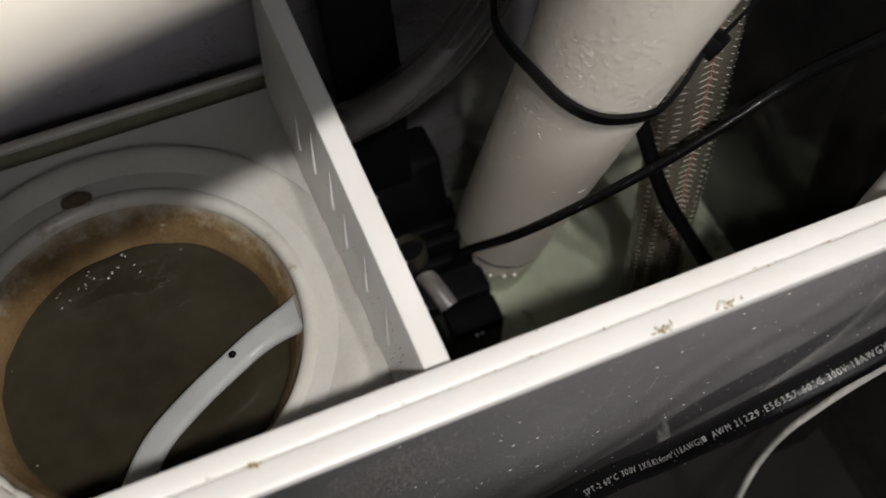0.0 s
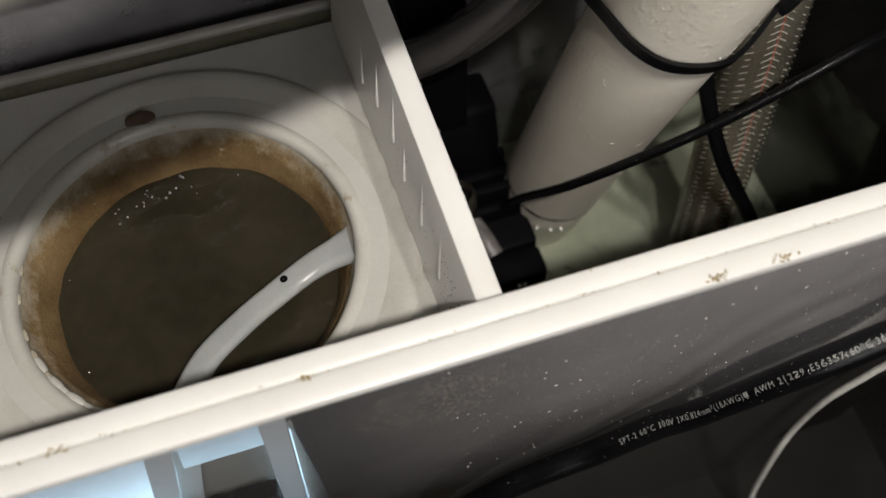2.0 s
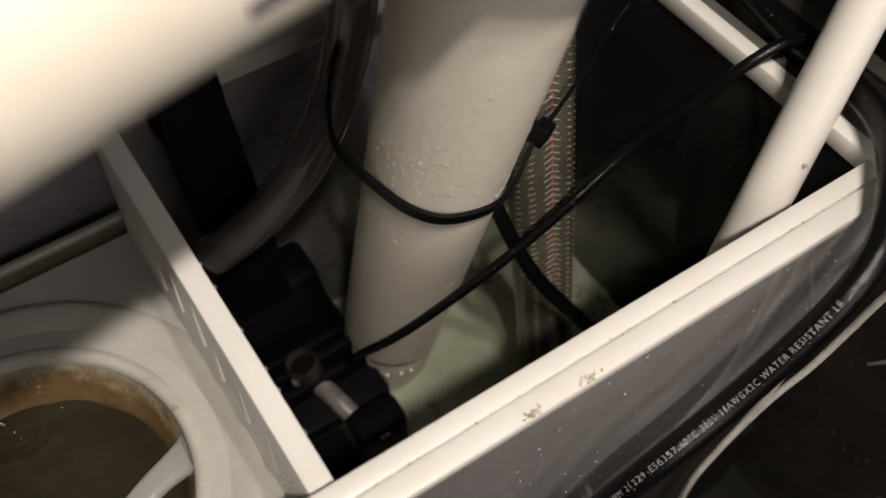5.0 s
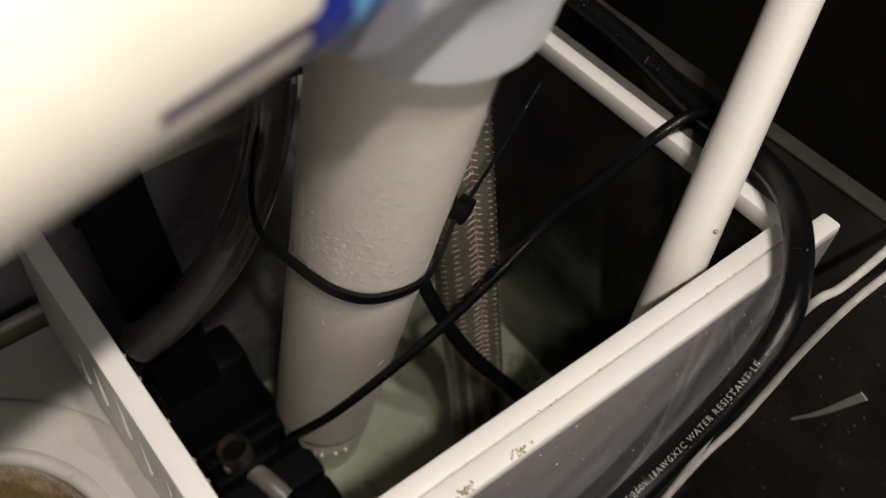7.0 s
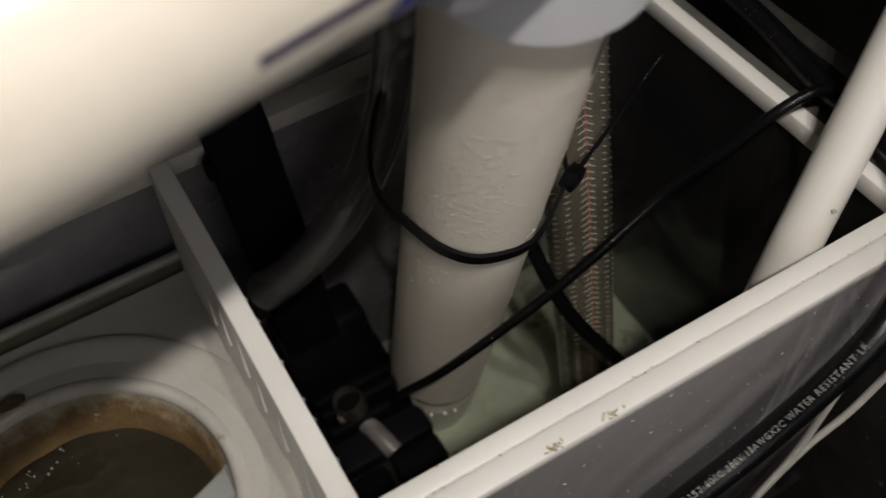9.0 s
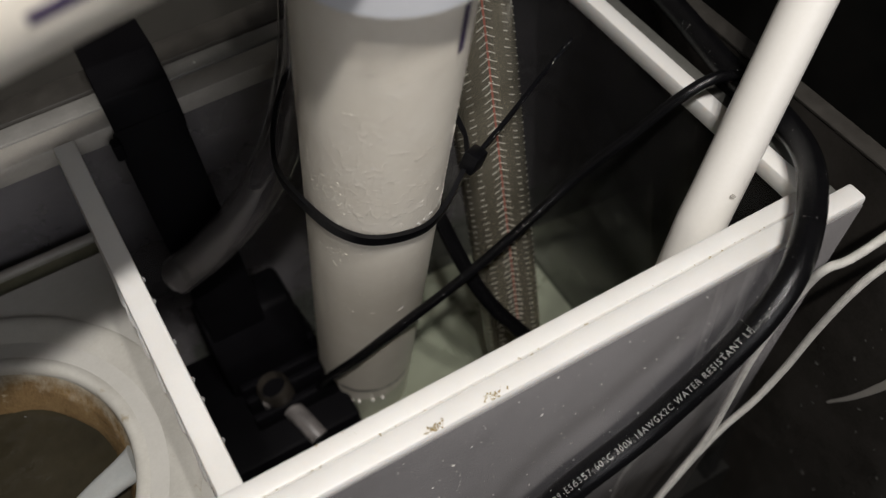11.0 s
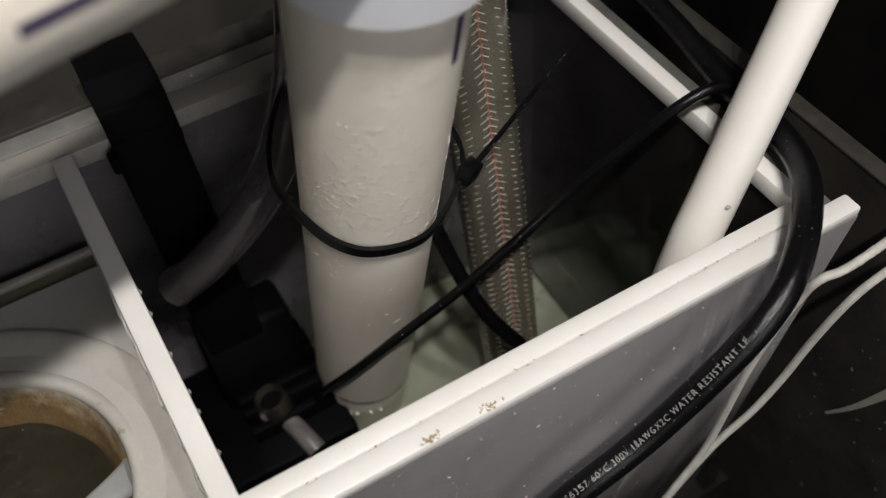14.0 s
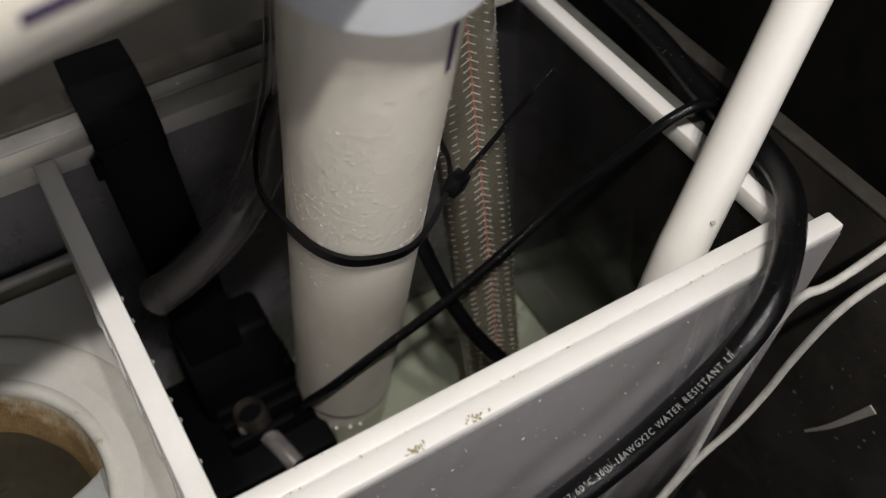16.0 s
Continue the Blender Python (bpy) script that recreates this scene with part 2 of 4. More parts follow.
pvc_links.new(pvc_normal.links[0].from_socket, relief.inputs["Normal"])
pvc_links.new(relief.outputs[0], pvc_normal)

# a pale scum band coats the felt just below the collar
felt_nodes, felt_links = FELT.node_tree.nodes, FELT.node_tree.links
felt_colour = felt_nodes["Principled BSDF"].inputs["Base Color"]
felt_at = coords(felt_nodes)
split = felt_nodes.new("ShaderNodeSeparateXYZ")
felt_links.new(felt_at, split.inputs[0])
scum = node(felt_nodes, "ShaderNodeTexNoise", Scale=110.0, Detail=5.0, Roughness=0.7)
felt_links.new(felt_at, scum.inputs["Vector"])
wander = felt_nodes.new("ShaderNodeMath")
wander.operation = "MULTIPLY_ADD"
wander.inputs[1].default_value = 0.022
felt_links.new(scum.outputs[0], wander.inputs[0])
felt_links.new(split.outputs[2], wander.inputs[2])
edge_of = felt_nodes.new("ShaderNodeMapRange")
edge_of.inputs[1].default_value, edge_of.inputs[2].default_value, edge_of.inputs[3].default_value, edge_of.inputs[4].default_value = 0.3475, 0.3555, 0.0, 0.85
felt_links.new(wander.outputs[0], edge_of.inputs[0])
felt_links.new(mixed(felt_nodes, felt_links, edge_of.outputs[0], felt_colour.links[0].from_socket, (0.50, 0.46, 0.37)), felt_colour)

# ---- shaping helpers ----


def mesh(name, bm, mat, smooth=True):
    me = bpy.data.meshes.new(name)
    bm.to_mesh(me)
    bm.free()
    me.materials.append(mat)
    if smooth:
        me.shade_smooth()
        me.set_sharp_from_angle(angle=radians(38))
    return me


def part(name, bm, mat, parent, label="", kind="", smooth=True):
    ob = new(name, mesh(name, bm, mat, smooth))
    ob.parent = parent
    return tagged(ob, label, kind=kind)


def thing(name, label, category, at=(0, 0, 0), group="", kind=""):
    ob = new(name)
    ob.empty_display_size = 0.01
    return tagged(ob, label, category, group, kind)


def solo(name, bm, mat, label, category, group="", kind="", smooth=True):
    return tagged(new(name, mesh(name, bm, mat, smooth)), label, category, group, kind)


def box(x0, x1, y0, y1, z0, z1, bevel=0.0008, bm=None):
    own = bmesh.new()
    bmesh.ops.create_cube(own, size=1)
    for v in own.verts:
        v.co = Vector((x0 + (v.co.x + 0.5) * (x1 - x0), y0 + (v.co.y + 0.5) * (y1 - y0), z0 + (v.co.z + 0.5) * (z1 - z0)))
    if bevel:
        bmesh.ops.bevel(own, geom=own.edges[:], offset=bevel, segments=2, profile=0.5, affect="EDGES")
    return own


def smoothed(points, step=0.003):
    """A smooth path through the points (Catmull-Rom), evenly stepped."""
    p = [Vector(q) for q in points]
    p = [p[0] * 2 - p[1]] + p + [p[-1] * 2 - p[-2]]
    out = []
    for i in range(1, len(p) - 2):
        n = max(2, int((p[i + 1] - p[i]).length / step))
        for k in range(n):
            u = k / n
            a, b, c, d = p[i - 1], p[i], p[i + 1], p[i + 2]
            out.append(0.5 * (2 * b + (c - a) * u + (2 * a - 5 * b + 4 * c - d) * u * u + (3 * b - a - 3 * c + d) * u ** 3))
    return out + [p[-2].copy()]


def sweep(path, outline, closed=False, caps=True, up=Vector((0, 0, 1)), scale=None):
    """Sweep an outline of (side, up) pairs along a path, without twist."""
    bm = bmesh.new()
    n, rings = len(path), []
    t0 = (path[1] - path[0]).normalized()
    side = t0.cross(up)
    if side.length < 1e-4:
        side = t0.cross(Vector((0, 1, 0)))
    side.normalize()
    for i, c in enumerate(path):
        if closed:
            t = (path[(i + 1) % n] - path[i - 1]).normalized()
        else:
            t = (path[min(i + 1, n - 1)] - path[max(i - 1, 0)]).normalized()
        side = (side - t * side.dot(t)).normalized()
        top = side.cross(t)
        k = scale(i / (n - 1)) if scale else 1.0
        rings.append([bm.verts.new(c + side * a * k + top * b * k) for a, b in outline])
    m = len(outline)
    for i in range(n if closed else n - 1):
        a, b = rings[i], rings[(i + 1) % n]
        for j in range(m):
            bm.faces.new((a[j], a[(j + 1) % m], b[(j + 1) % m], b[j]))
    if caps and not closed:
        bm.faces.new(rings[0][::-1])
        bm.faces.new(rings[-1])
    bmesh.ops.recalc_face_normals(bm, faces=bm.faces[:])
    return bm


def circle(r, n=20):
    return [(r * math.cos(2 * math.pi * i / n), r * math.sin(2 * math.pi * i / n)) for i in range(n)]


def flat(w, h, n=5):
    """A rounded bar's outline, w wide and h thick."""
    out = []
    r = h / 2
    for cx, a0 in ((w / 2 - r, -90), (-w / 2 + r, 90)):
        for i in range(n):
            a = radians(a0 + 180 * i / (n - 1))
            out.append((cx + r * math.cos(a), r * math.sin(a)))
    return out


def lathe(profile, place, n=72, jitter=0.0):
    bm = bmesh.new()
    rings = []
    for r, z in profile:
        ring = []
        for i in range(n):
            a = 2 * math.pi * i / n
            k = 1 + jitter * noise.noise(Vector((math.cos(a) * 3, math.sin(a) * 3, z * 60)))
            ring.append(bm.verts.new((place[0] + r * k * math.cos(a), place[1] + r * k * math.sin(a), place[2] + z)))
        rings.append(ring)
    for a, b in zip(rings, rings[1:]):
        for i in range(n):
            bm.faces.new((a[i], a[(i + 1) % n], b[(i + 1) % n], b[i]))
    bmesh.ops.recalc_face_normals(bm, faces=bm.faces[:])
    return bm


def pipe(a, b, outer, inner, n=56):
    """A straight hollow pipe from a to b with open ends."""
    a, b = Vector(a), Vector(b)
    m = (b - a).to_track_quat("Z", "Y").to_matrix().to_4x4()
    m.translation = a
    h = (b - a).length
    bm = lathe([(inner, 0), (outer - 0.0006, 0), (outer, 0.0006), (outer, h - 0.0006), (outer - 0.0006, h), (inner, h), (inner, 0)], (0, 0, 0), n)
    bmesh.ops.remove_doubles(bm, verts=bm.verts[:], dist=1e-6)
    bmesh.ops.transform(bm, matrix=m, verts=bm.verts[:])
    return bm


# ---- the cabinet round the sump ----
RIM = 0.400
FLOOR = 0.140
BED = 0.205
solo("floor", box(-1.2, 1.2, -1.2, 0.62, 0.10, 0.1315, 0), CABINET, "black laminated cabinet floor, damp and dusty", "floor", kind="structure", smooth=False)
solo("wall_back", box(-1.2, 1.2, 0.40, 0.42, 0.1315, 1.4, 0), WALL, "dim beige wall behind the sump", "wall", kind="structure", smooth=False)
solo("wall_east", box(0.42, 0.44, -1.2, 0.40, 0.1315, 1.4, 0), CABINET, "black rough cabinet side panel", "wall", kind="structure", smooth=False)
solo("wall_west", box(-0.72, -0.70, -1.2, 0.40, 0.1315, 1.4, 0), CABINET, "black cabinet side panel in the dark", "wall", kind="structure", smooth=False)
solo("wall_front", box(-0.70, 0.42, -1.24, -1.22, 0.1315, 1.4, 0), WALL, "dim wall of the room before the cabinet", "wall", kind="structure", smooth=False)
solo("ceiling", box(-1.2, 1.2, -1.24, 0.42, 1.4, 1.42, 0), CABINET, "black underside of the cabinet top", "ceiling", kind="structure", smooth=False)
side = thing("black_side_panel", "black glass panel with a grey top edge beside the sump", "panel")
part("panel", box(0.206, 0.212, -0.60, 0.39, 0.1315, RIM - 0.0005, 0), GLOSSBLACK, side, smooth=False)
part("top_edge", box(0.2058, 0.2122, -0.60, 0.39, RIM - 0.0003, RIM + 0.0012, 0.0004), BACKEDGE, side, "dull grey ground edge")

# ---- the sump ----
sump = thing("aquarium_sump", "clear acrylic aquarium sump with white acrylic rim strips and partitions", "sump tank")
pane_bm = box(-0.30, 0.195, -0.0128, -0.0068, FLOOR - 0.008, RIM - 0.0042, 0)
for v in pane_bm.verts:
    if v.co.x > 0 and v.co.z < 0.3:
        v.co.x -= 0.062
part("front_pane", pane_bm, PANE, sump, "clear front pane hazed by dried salt, its lower part painted dark", smooth=False)
part("front_edge", box(-0.30, 0.195, -0.0130, -0.0062, RIM - 0.0040, RIM, 0.0010), WHITE, sump, "white sawn top edge with brown specks")
part("rim_strip", box(-0.30, 0.1795, -0.0060, 0.0, RIM - 0.020, RIM + 0.0002, 0.0010), WHITE, sump, "white rim strip along the front")
# added sheet: the dark view behind the pane is made a black surface
part("dark_sheet", box(-0.0585, 0.1795, 0.0004, 0.0030, FLOOR, RIM - 0.0205, 0.0), SPONGE, sump, "black sheet added for the darkness behind the front pane", smooth=False)


def askew(bm):
    """Follow the partition: its top drops to the front, it stands a little askew and leans at the foot."""
    for v in bm.verts:
        u = 1.0 - v.co.y / 0.1428
        h = (v.co.z - FLOOR) / (RIM - FLOOR)
        v.co.x += -0.0012 + 0.0034 * u - 0.018 * (1.0 - h)
        v.co.z -= 0.0095 * u * h
    return bm


part("partition", askew(box(-0.0072, 0.0, 0.0034, 0.1428, FLOOR, RIM - 0.0003, 0.0008)), WHITE, sump, "white partition between sock bay and pump bay")
part("right_pane", box(0.1815, 0.1875, -0.0060, 0.1620, FLOOR, RIM - 0.0085, 0.0003), SIDEPANE, sump)
part("right_edge", box(0.1864, 0.1905, -0.0060, 0.1620, RIM - 0.0080, RIM - 0.0014, 0.0005), EDGE, sump, "dull grey pane edge")
part("right_strip", box(0.1800, 0.1860, -0.0062, 0.1620, RIM - 0.008, RIM - 0.0004, 0.0010), WHITE, sump, "white rim strip along the side")
part("back_pane", box(-0.30, 0.195, 0.1625, 0.1745, FLOOR - 0.008, RIM - 0.0030, 0.0), DARKPANE, sump)
part("back_edge", box(-0.30, 0.195, 0.1623, 0.1747, RIM - 0.0028, RIM + 0.0005, 0.0007), BACKEDGE, sump, "grey speckled top edge of the back pane")
# the back strips are coloured darker than the white front strip
part("back_strip", box(-0.30, 0.1795, 0.1430, 0.1535, RIM - 0.009, RIM - 0.0012, 0.0012), LEDGE, sump, "grey rim strip along the back")
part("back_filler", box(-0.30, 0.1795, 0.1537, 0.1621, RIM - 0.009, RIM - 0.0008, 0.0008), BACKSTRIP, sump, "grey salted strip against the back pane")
part("base", box(-0.30, 0.1812, 0.0040, 0.1620, FLOOR - 0.008, FLOOR, 0.0), FLOORMAT, sump, "pale sump floor with a film of green silt", smooth=False)
# added block: hides the bright floor beside the slanted pane edge
part("foot_mask", box(0.1000, 0.1950, -0.0064, 0.0036, FLOOR - 0.008, 0.2000, 0.0), CABINET, sump, "black block added to hide the bright floor edge", smooth=False)
part("bay_floor", box(0.0004, 0.1812, 0.0040, 0.1620, FLOOR + 0.0005, BED, 0.0), FLOORMAT, sump, "pale raised floor of the pump bay, filmed with green silt", smooth=False)
part("left_pane", box(-0.2000, -0.1940, 0.0003, 0.1600, FLOOR, RIM - 0.001, 0.0005), WHITE, sump)
def lean(bm, slope, z_ref=RIM - 0.0205):
    """Tilt a piece sideways about the height z_ref."""
    for v in bm.verts:
        v.co.x += slope * (v.co.z - z_ref)
    return bm


for x, slope in ((-0.0650, 0.07), (-0.0930, 0.20)):
    part("rib", lean(box(x, x + 0.0068, -0.0062, 0.0060, FLOOR, RIM - 0.0205, 0.0006), slope), MILKY, sump, "milky white upright rib behind the front pane")

CX, CY, TZ = -0.0785, 0.0635, 0.3450


def tray_mesh():
    """A flat tray with a round hole for the filter sock."""
    bm = bmesh.new()
    x0, x1, y0, y1, r, n = -0.1935, -0.0074, 0.0036, 0.1428, 0.0545, 96
    rings = []
    for z, hole in ((TZ, True), (TZ, False), (TZ - 0.005, False), (TZ - 0.005, True)):
        ring = []
        for i in range(n):
            a = 2 * math.pi * i / n
            c, s = math.cos(a), math.sin(a)
            if hole:
                d = r
            else:
                d = min((x1 - CX) / c if c > 1e-6 else 9, (x0 - CX) / c if c < -1e-6 else 9,
                        (y1 - CY) / s if s > 1e-6 else 9, (y0 - CY) / s if s < -1e-6 else 9)
            ring.append(bm.verts.new((CX + d * c, CY + d * s, z)))
        rings.append(ring)
    for a, b in zip(rings, rings[1:] + rings[:1]):
        for i in range(n):
            bm.faces.new((a[i], a[(i + 1) % n], b[(i + 1) % n], b[i]))
    bmesh.ops.recalc_face_normals(bm, faces=bm.faces[:])
    return bm


part("sock_tray", tray_mesh(), TRAY, sump, "off-white tray with a round sock hole and brown spots")
part("tray_groove", box(-0.1935, -0.0074, 0.1415, 0.1535, TZ - 0.0048, TZ - 0.0026, 0.0), GROOVE, sump, "grey-green silted groove behind the tray", smooth=False)
ledge_at = [Vector((x, 0.1530, TZ - 0.0014)) for x in (-0.1935, -0.0074)]
part("tray_ledge", sweep(ledge_at, circle(0.0021, 24)), LEDGE, sump, "rounded grey ledge behind the tray")
part("tray_lip", sweep([Vector((x, 0.1424, TZ - 0.0018)) for x in (-0.1935, -0.0074)], circle(0.0018, 24)), TRAY, sump, "rounded back lip of the tray")

# ---- filter sock ----
sock = thing("filter_sock", "white plastic filter sock with brown stained felt in the tray", "filter sock")
collar = lathe([(0.0560, -0.0045), (0.0728, 0.0002), (0.0732, 0.0010), (0.0724, 0.0017), (0.0705, 0.0019), (0.0685, 0.0017), (0.0662, 0.0011), (0.0640, 0.0004), (0.0620, -0.0003), (0.0603, -0.0009), (0.0590, -0.0010), (0.0578, -0.0006), (0.0566, 0.0002), (0.0554, 0.0009), (0.0543, 0.0011), (0.0533, 0.0008),
                (0.0525, 0.0001), (0.0520, -0.0010), (0.0517, -0.0024), (0.0520, -0.0036), (0.0535, -0.0046), (0.0560, -0.0048), (0.0560, -0.0045)], (CX, CY, TZ), 120)
for v in collar.verts:
    # the collar is trimmed straight where it meets the front wall
    v.co.y = max(v.co.y, 0.0040)
part("collar", collar, COLLAR, sock, "moulded off-white collar")
felt = lathe([(0.0521, -0.0022), (0.0516, -0.0034), (0.0508, -0.0050), (0.0500, -0.0066), (0.0492, -0.0078), (0.0487, -0.0084), (0.0484, -0.0092), (0.0478, -0.0105), (0.0470, -0.0125), (0.0458, -0.0150), (0.0446, -0.0200), (0.0440, -0.040), (0.0420, -0.110), (0.0360, -0.165), (0.0180, -0.190)], (CX, CY, TZ), 120, 0.016)
part("felt_bag", felt, FELT, sock, "felt stained brown by silt")
arc = smoothed([(-0.0275, 0.0562, 0.3400), (-0.0310, 0.0560, 0.3390), (-0.0420, 0.0540, 0.3370), (-0.0535, 0.0490, 0.3365), (-0.0670, 0.0420, 0.3365), (-0.0800, 0.0330, 0.3370), (-0.0890, 0.0210, 0.3380), (-0.0940, 0.0110, 0.3400)], 0.002)
bar = part("carry_handle", sweep(arc, flat(0.0088, 0.0046, 7), up=Vector((0, 0, 1)), scale=lambda u: 1.0 + 0.55 * math.exp(-u / 0.09)), HANDLE, sock, "translucent curved plastic handle")
dot = lathe([(0.0001, 0.0003), (0.0011, 0.0003), (0.0013, 0.0)], (-0.0515, 0.0515, 0.3388), 12)
part("pin", dot, BLACK, bar, "small dark pin")


def ripples(x0, x1, y0, y1, z, nx, ny, size, round_at=None):
    bm = bmesh.new()
    rows = []
    for j in range(ny + 1):
        row = []
        for i in range(nx + 1):
            x, y = x0 + (x1 - x0) * i / nx, y0 + (y1 - y0) * j / ny
            if round_at:
                r, a = round_at[2] * j / ny, 2 * math.pi * i / nx
                x, y = round_at[0] + r * math.cos(a), round_at[1] + r * math.sin(a)
            h = size * (noise.noise(Vector((x * 55, y * 55, 2.0))) + 0.5 * noise.noise(Vector((x * 140, y * 140, 7.0))))
            row.append(bm.verts.new((x, y, z + h)))
        rows.append(row)
    for a, b in zip(rows, rows[1:]):
        for i in range(nx):
            bm.faces.new((a[i], a[i + 1], b[i + 1], b[i]))
    if round_at:
        bmesh.ops.remove_doubles(bm, verts=bm.verts[:], dist=1e-6)
    bmesh.ops.recalc_face_normals(bm, faces=bm.faces[:])
    if sum(f.normal.z for f in bm.faces) < 0:
        bmesh.ops.reverse_faces(bm, faces=bm.faces[:])
    return bm


solo("water_sock", ripples(0, 0, 0, 0, 0.3275, 96, 40, 0.0010, (CX, CY, 0.0466)), MURKY, "murky green water standing in the sock", "water", kind="structure")
solo("water_pump_bay", ripples(0.0003, 0.1812, -0.0055, 0.1620, 0.2400, 90, 80, 0.0004), WATER, "clear water in the pump bay", "water", kind="structure")

# ---- pipes ----
AX = lambda z: Vector((0.0734 + 0.0277 * (z - 0.4), 0.0688 - 0.2719 * (z - 0.4), z))
drain = thing("drain_pipe", "white PVC drain pipe with elbow, scratched and salt-crusted", "pipe")
PR, NR = 0.0212, 0.0213
down = part("down_pipe", pipe(AX(BED + 0.006), AX(0.530), PR, PR - 0.004), PVC, drain, "ivory PVC pipe standing in the water")
ELB = AX(0.550)
WAY = Vector((-0.983, -0.180, -0.020)).normalized()
axis_up = (AX(0.6) - AX(0.4)).normalized()
turn = []
for i in range(9):
    u = i / 8
    a, b, c = AX(0.524), ELB, ELB + WAY * 0.035
    turn.append(a * (1 - u) ** 2 + b * 2 * u * (1 - u) + c * u * u)
elbow_path = [AX(0.510), AX(0.514), AX(0.519)] + turn + [ELB + WAY * 0.038]
elbow = part("elbow", sweep(elbow_path, circle(PR + 0.0056, 48)), FITTING, drain, "bluish white PVC elbow with a rough rim")
run = part("cross_pipe", pipe(ELB + WAY * 0.028, ELB + WAY * 0.40, NR, NR - 0.004), PVC, drain, "ivory PVC pipe running across above the sump")


def band(origin, way, s0, s1, a0, a1, r, n=24, ref=Vector((0, 0, 1)), wave=0.0):
    """A thin patch that hugs a pipe, between two places along it and two angles round it."""
    way = way.normalized()
    x = (ref - way * ref.dot(way)).normalized()
    y = way.cross(x)
    bm = bmesh.new()
    rows = []
    for j in range(7):
        row = []
        for i in range(n + 1):
            a = radians(a0 + (a1 - a0) * i / n)
            s = s0 + (s1 - s0) * j / 6
            if wave and j in (0, 6):
                s += wave * noise.noise(Vector((a * 4, j, 3)))
            row.append(bm.verts.new(origin + way * s + (x * math.cos(a) + y * math.sin(a)) * r))
        rows.append(row)
    for a, b in zip(rows, rows[1:]):
        for i in range(n):
            bm.faces.new((a[i], a[i + 1], b[i + 1], b[i]))
    bmesh.ops.recalc_face_normals(bm, faces=bm.faces[:])
    return bm


def around(origin, way, target, ref=Vector((0, 0, 1))):
    """Along and round coordinates (metres, degrees) of a point by a pipe."""
    way = way.normalized()
    x = (ref - way * ref.dot(way)).normalized()
    y = way.cross(x)
    d = Vector(target) - origin
    return d.dot(way), math.degrees(math.atan2(d.dot(y), d.dot(x)))


s_mark, a_mark = around(ELB, WAY, (0.0076, -0.0053, 0.5437))
part("marker_line", band(ELB, WAY, 0.048, s_mark, a_mark - 3, a_mark + 3, NR + 0.0002, 6), PURPLE, run, "purple felt pen line")
s_blue, a_blue = around(ELB, WAY, (0.0305, 0.0036, 0.5346))
part("tape", band(ELB, WAY, s_blue - 0.018, s_blue + 0.001, a_blue - 80, a_blue + 120, NR + 0.00035, 36, wave=0.004), BLUE, run, "glossy dark blue tape")
part("tape_print", band(ELB, WAY, s_blue - 0.009, s_blue - 0.006, a_blue + 12, a_blue + 90, NR + 0.0006, 20, wave=0.004), LIGHTBLUE, run, "light blue print")
up_z = Vector((0, -1, 0))
s_p, a_p = around(AX(0.4), axis_up, (0.085, 0.027, 0.482), up_z)
part("marker_line", band(AX(0.4), axis_up, s_p - 0.004, s_p + 0.012, a_p - 3, a_p + 3, PR + 0.0002, 6, up_z), PURPLE, down, "purple felt pen line")

# dried salt on the pipe
rng = random.Random(4)


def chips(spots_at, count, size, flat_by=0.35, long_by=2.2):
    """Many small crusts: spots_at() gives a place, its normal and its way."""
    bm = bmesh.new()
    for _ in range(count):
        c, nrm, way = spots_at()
        side_ = nrm.cross(way).normalized()
        k = size * rng.uniform(0.35, 1.25)
        ln = k * rng.uniform(0.8, long_by)
        ring = []
        for i in range(6):
            a = i * math.pi / 3
            q = rng.uniform(0.75, 1.2)
            ring.append(bm.verts.new(c + way * math.cos(a) * ln * q + side_ * math.sin(a) * k * q - nrm * 0.0001))
        top = bm.verts.new(c + nrm * k * flat_by)
        for i in range(6):
            bm.faces.new((ring[i], ring[(i + 1) % 6], top))
    bmesh.ops.recalc_face_normals(bm, faces=bm.faces[:])
    return bm


def on_pipe(z0, z1, a0, a1):
    x = (up_z - axis_up * up_z.dot(axis_up)).normalized()
    y = axis_up.cross(x)

    def give():
        z, a = rng.uniform(z0, z1), radians(rng.uniform(a0, a1))
        nrm = x * math.cos(a) + y * math.sin(a)
        tilt = rng.uniform(-0.9, 0.9)
        way = (nrm.cross(axis_up) * math.cos(tilt) + axis_up * math.sin(tilt)).normalized()
        return AX(z) + nrm * PR, nrm, way
    return give


part("salt_crust", chips(on_pipe(0.33, 0.47, -100, 100), 60, 0.00024, 0.3, 2.4), SALT, down, "white flecks of dried salt", "stuff", smooth=False)
part("salt_streak", chips(on_pipe(0.335, 0.465, -95, 95), 26, 0.00036, 0.35, 5.0), SALT, down, "white streaks of dried salt", "stuff", smooth=False)
part("salt_ridge", chips(on_pipe(0.385, 0.472, 45, 110), 260, 0.00042, 0.45, 3.0), PVC, down, "rough ivory salt ridges", "stuff", smooth=False)
part("salt_ridge", chips(on_pipe(0.385, 0.440, -105, -45), 170, 0.00030, 0.35, 3.5), PVC, down, "rough ivory salt ridges", "stuff", smooth=False)
part("salt_ridge", chips(on_pipe(0.30, 0.475, -110, 110), 170, 0.00062, 0.22, 2.8), PVC, down, "raised ivory drips of dried salt", "stuff", smooth=False)
s_w = (AX(0.2580) - AX(0.4)).dot(axis_up)
